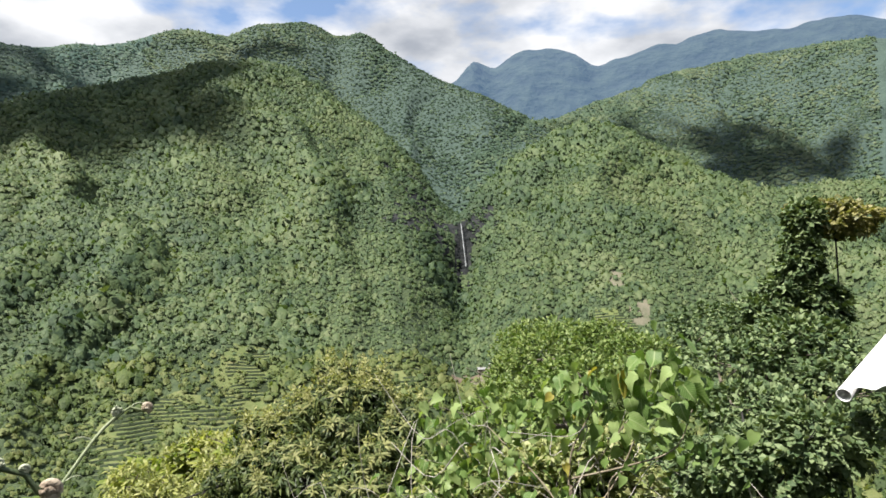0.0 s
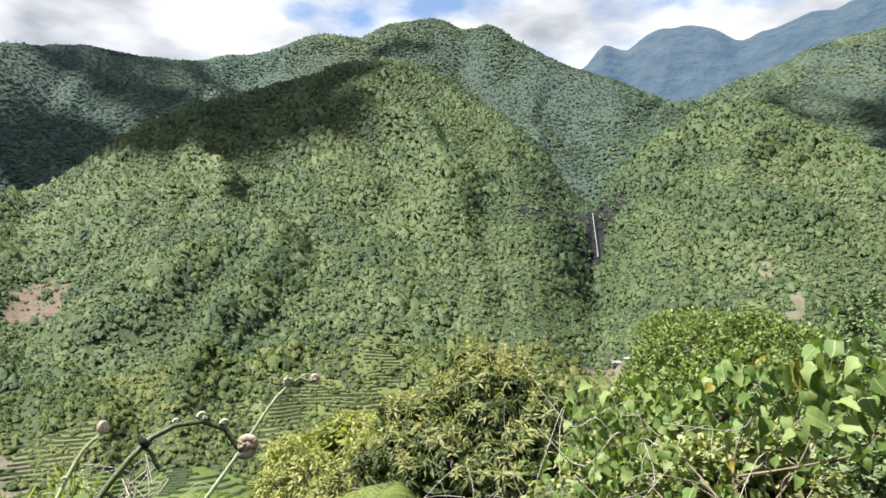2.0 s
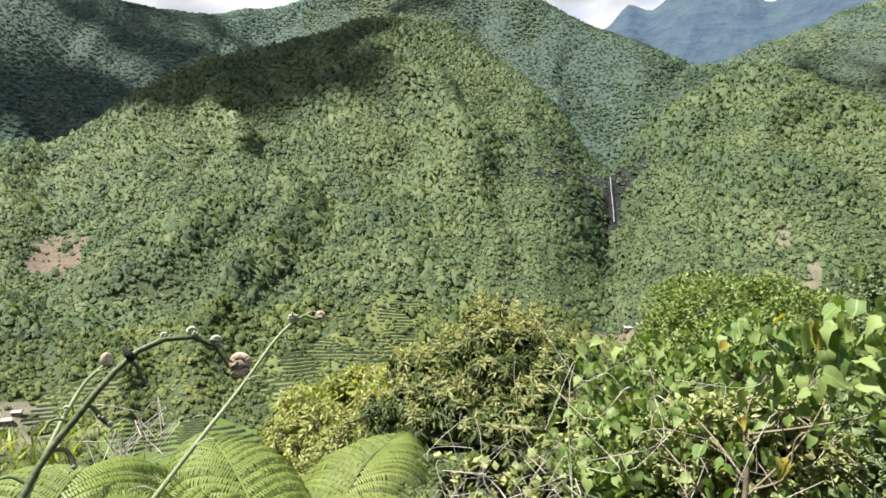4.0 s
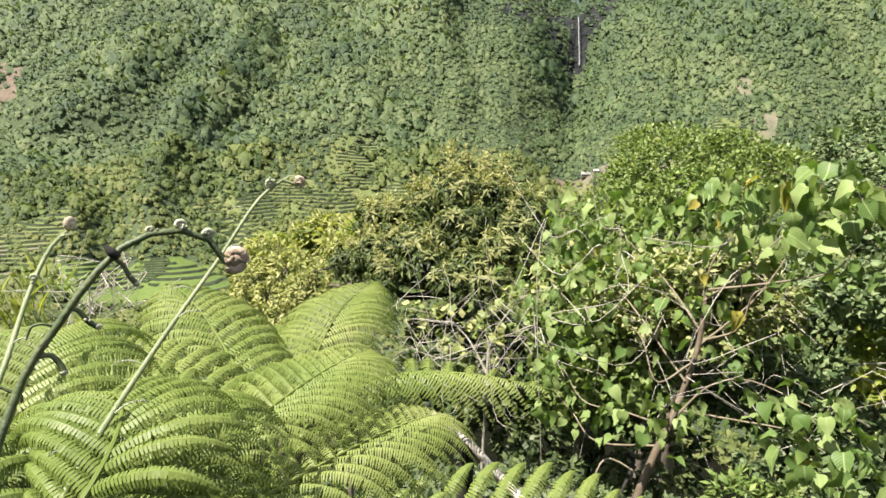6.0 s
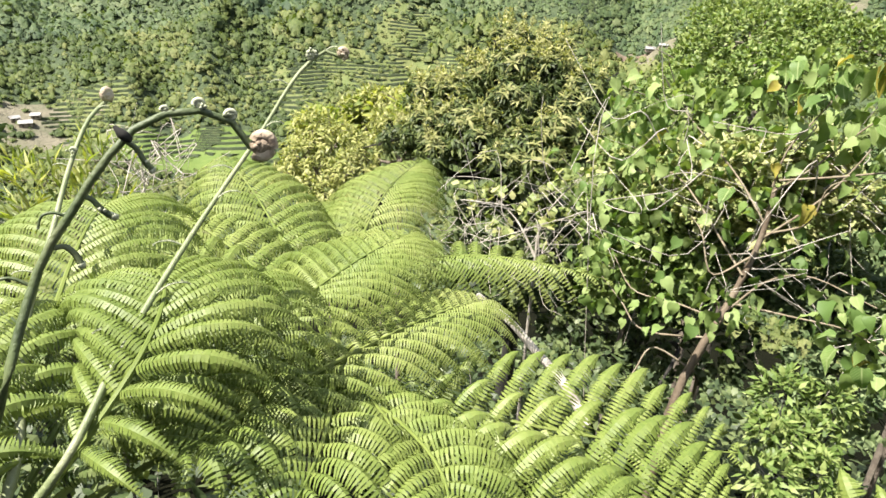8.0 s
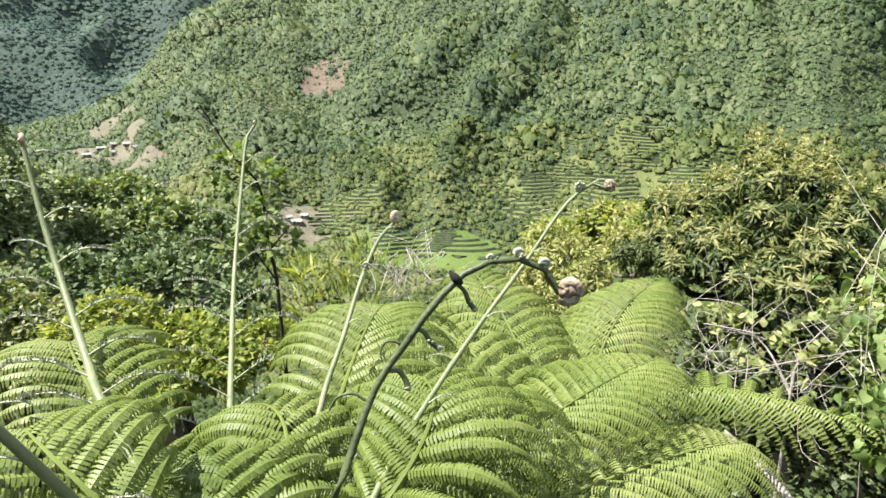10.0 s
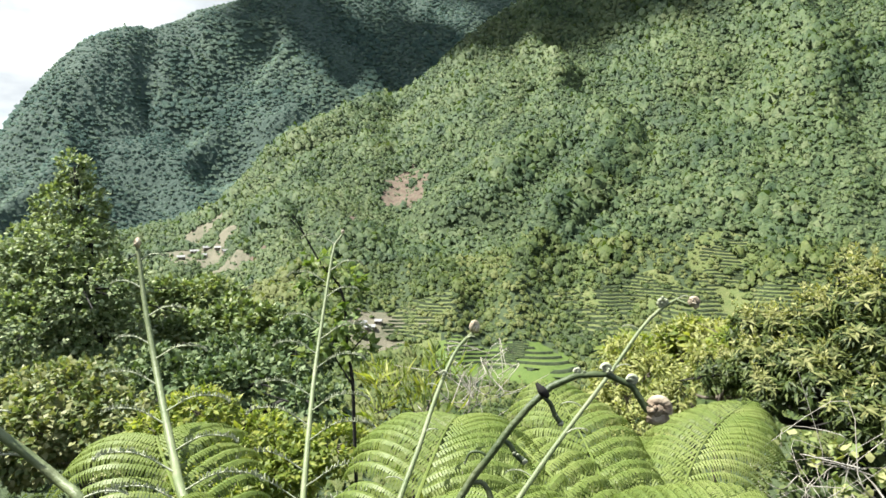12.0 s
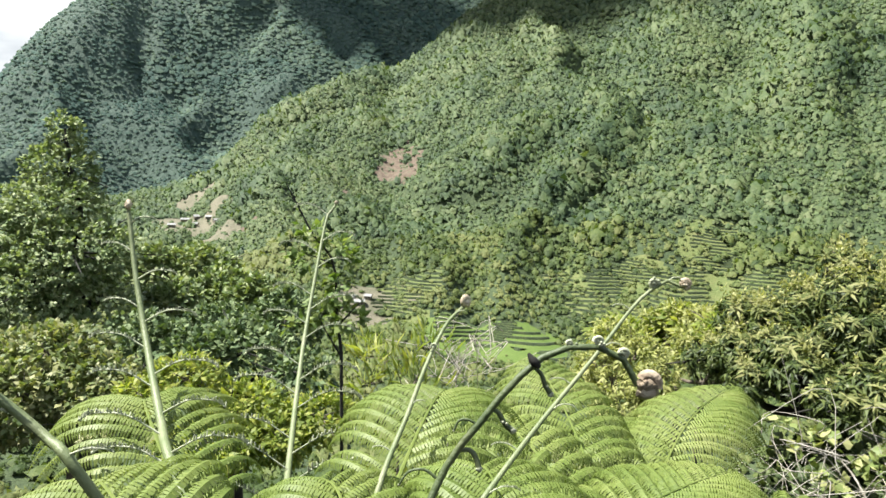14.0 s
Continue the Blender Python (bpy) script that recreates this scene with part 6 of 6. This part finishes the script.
def shed():
    """The corner of a white metal roof beside the lookout, with the pipe along its edge and its posts."""
    a, b, c = Vector((2.69, 4.17, -0.667)), Vector((2.93, 3.77, -0.596)), Vector((3.36, 4.71, -0.377))
    roof = thing("shed_roof", "white corrugated metal roof with a round edge pipe", "roof")
    along, up = (b - a).normalized(), (c - a)
    along = (along - up.normalized() * along.dot(up.normalized())).normalized()
    normal = along.cross(up.normalized())
    if normal.z < 0:
        normal = -normal
    n, wide = 90, 2.4
    top, bottom = [], []
    for i in range(n + 1):
        p = a + along * (0.06 + wide * i / n) + normal * (0.012 * math.sin(i * 2 * math.pi / 6) + 0.03)
        for s in (0.0, 1.6):
            top.append(p + up * s)
            bottom.append(p + up * s - normal * 0.004)
    vs = [tuple(p) for p in top + bottom]
    k = len(top)
    fs = []
    for i in range(n):
        q = (2 * i, 2 * i + 1, 2 * i + 3, 2 * i + 2)
        fs += [q, tuple(j + k for j in reversed(q)), (2 * i, 2 * i + 2, 2 * i + 2 + k, 2 * i + k), (2 * i + 1, 2 * i + 1 + k, 2 * i + 3 + k, 2 * i + 3)]
    part("roof_sheet", mesh_from("roof_sheet", vs, fs, [WHITE_METAL], smooth_shade=True), roof)
    pipe = []
    for r in (0.048, 0.040):
        pipe.append(tube(np.array([a - up * 0.02, a + up * 0.8, a + up * 1.6]), [r, r], 20))
    v, f = join([pipe[0], (pipe[1][0], pipe[1][1][:, ::-1])])
    ring = [(i, (i + 1) % 20, 60 + (i + 1) % 20, 60 + i) for i in range(20)]
    part("edge_pipe", mesh_from("edge_pipe", v, np.concatenate([f, np.array(ring)[:, ::-1]]), [WHITE_METAL], smooth_shade=True), roof)
    beam = a + along * 1.2 + up * 0.25 - normal * 0.08
    part("beam", mesh_from("beam", *tube(np.array([a + along * 0.1 + up * 0.25 - normal * 0.06, a + along * 2.4 + up * 0.25 - normal * 0.06]), [0.035, 0.035], 8), [GALVANISED], smooth_shade=True), roof)
    for s in (0.9, 2.2):
        p = a + along * s + up * 0.25 - normal * 0.06
        g = ground_at(p.x, p.y) - 0.2
        part("post", mesh_from("post", *tube(np.array([(p.x, p.y, g), (p.x, p.y, p.z)]), [0.045, 0.045], 10), [DARK_WOOD], smooth_shade=True), roof)


shed()


def hut(az, r, size, turn, label):
    """A small far-off house: walls with a door and a window, and a gabled tin roof with eaves."""
    x, y = r * math.sin(radians(az)), r * math.cos(radians(az))
    h = thing("hut", label, "house", "huts in the valley")
    h.matrix_basis = pose(x, y, ground_at(x, y) - 0.3, 0, 0, turn)
    L, D, H = size
    bm_part("wall", box((0, 0, H / 2), (L, D, H)), HUT_WALL, h)
    rise, over = 0.28 * D, 0.5
    for side in (-1, 1):
        bm = bmesh.new()
        pts = [(-L / 2 - over, 0, H + rise), (L / 2 + over, 0, H + rise), (L / 2 + over, side * (D / 2 + over), H - 0.25), (-L / 2 - over, side * (D / 2 + over), H - 0.25)]
        lo = [bm.verts.new(p) for p in pts]
        hi = [bm.verts.new((p[0], p[1], p[2] + 0.12)) for p in pts]
        bm.faces.new(hi), bm.faces.new(lo[::-1])
        for i in range(4):
            bm.faces.new((lo[i], lo[(i + 1) % 4], hi[(i + 1) % 4], hi[i]))
        bmesh.ops.recalc_face_normals(bm, faces=bm.faces[:])
        bm_part("roof", bm, TIN, h)
    bm_part("door", box((-L * 0.2, -D / 2 - 0.03, 1.0), (0.9, 0.08, 2.0)), DARK_WOOD, h)
    bm_part("window", box((L * 0.25, -D / 2 - 0.03, 1.5), (1.1, 0.08, 0.9)), DARK_WOOD, h)


for az, r, size, turn, label in [
        (2.76, 565, (9, 5, 2.8), 8, "small hut with a pale tin roof on the valley side"),
        (3.67, 554, (6, 4, 2.6), -14, "small hut with a pale tin roof on the valley side"),
        (-47.34, 459, (7, 5, 2.8), 40, "hut with a pale roof on a bare earth terrace"),
        (-47.98, 465, (5, 4, 2.6), 62, "hut with a pale roof on a bare earth terrace"),
        (-46.58, 469, (5, 4, 2.6), 30, "hut with a pale roof on a bare earth terrace"),
        (-61.86, 727, (8, 5, 2.8), 60, "village house with a pale tin roof"),
        (-60.86, 736, (9, 6, 3), 75, "village house with a pale tin roof"),
        (-59.98, 713, (7, 5, 2.8), 50, "village house with a pale tin roof"),
        (-61.18, 708, (6, 5, 2.8), 66, "village house with a pale tin roof"),
        (-59.41, 688, (6, 5, 2.8), 80, "village house with a pale tin roof"),
        (-62.90, 698, (7, 5, 2.8), 58, "village house with a pale tin roof"),
        ]:
    hut(az, r, size, turn, label)


def waterfall():
    """A thin white fall in the dark notch of the hills: strands that widen and break up on the way down."""
    g = np.random.RandomState(5)
    a = radians(FALL_AZ)
    pieces = []
    for k in range(3):
        off = g.randn() * 0.4
        n = 22
        s = np.linspace(0, 1, n)
        r = 826 - 20 * s ** 0.7
        z = 89 - 56 * s
        swing = np.radians(-0.16 + 0.34 * s) + (off + np.cumsum(g.randn(n)) * 0.12 * s) / r
        line = np.stack([r * np.sin(a + swing), r * np.cos(a + swing) - 1.5, z], 1)
        pieces.append(tube(line, [0.16, 0.24, 0.34], 6))
    v, f = join(pieces)
    tagged(new("water", mesh_from("water", v, f, [WATER], smooth_shade=True)), "thin white waterfall dropping down a dark cliff", "waterfall", kind="structure")


waterfall()
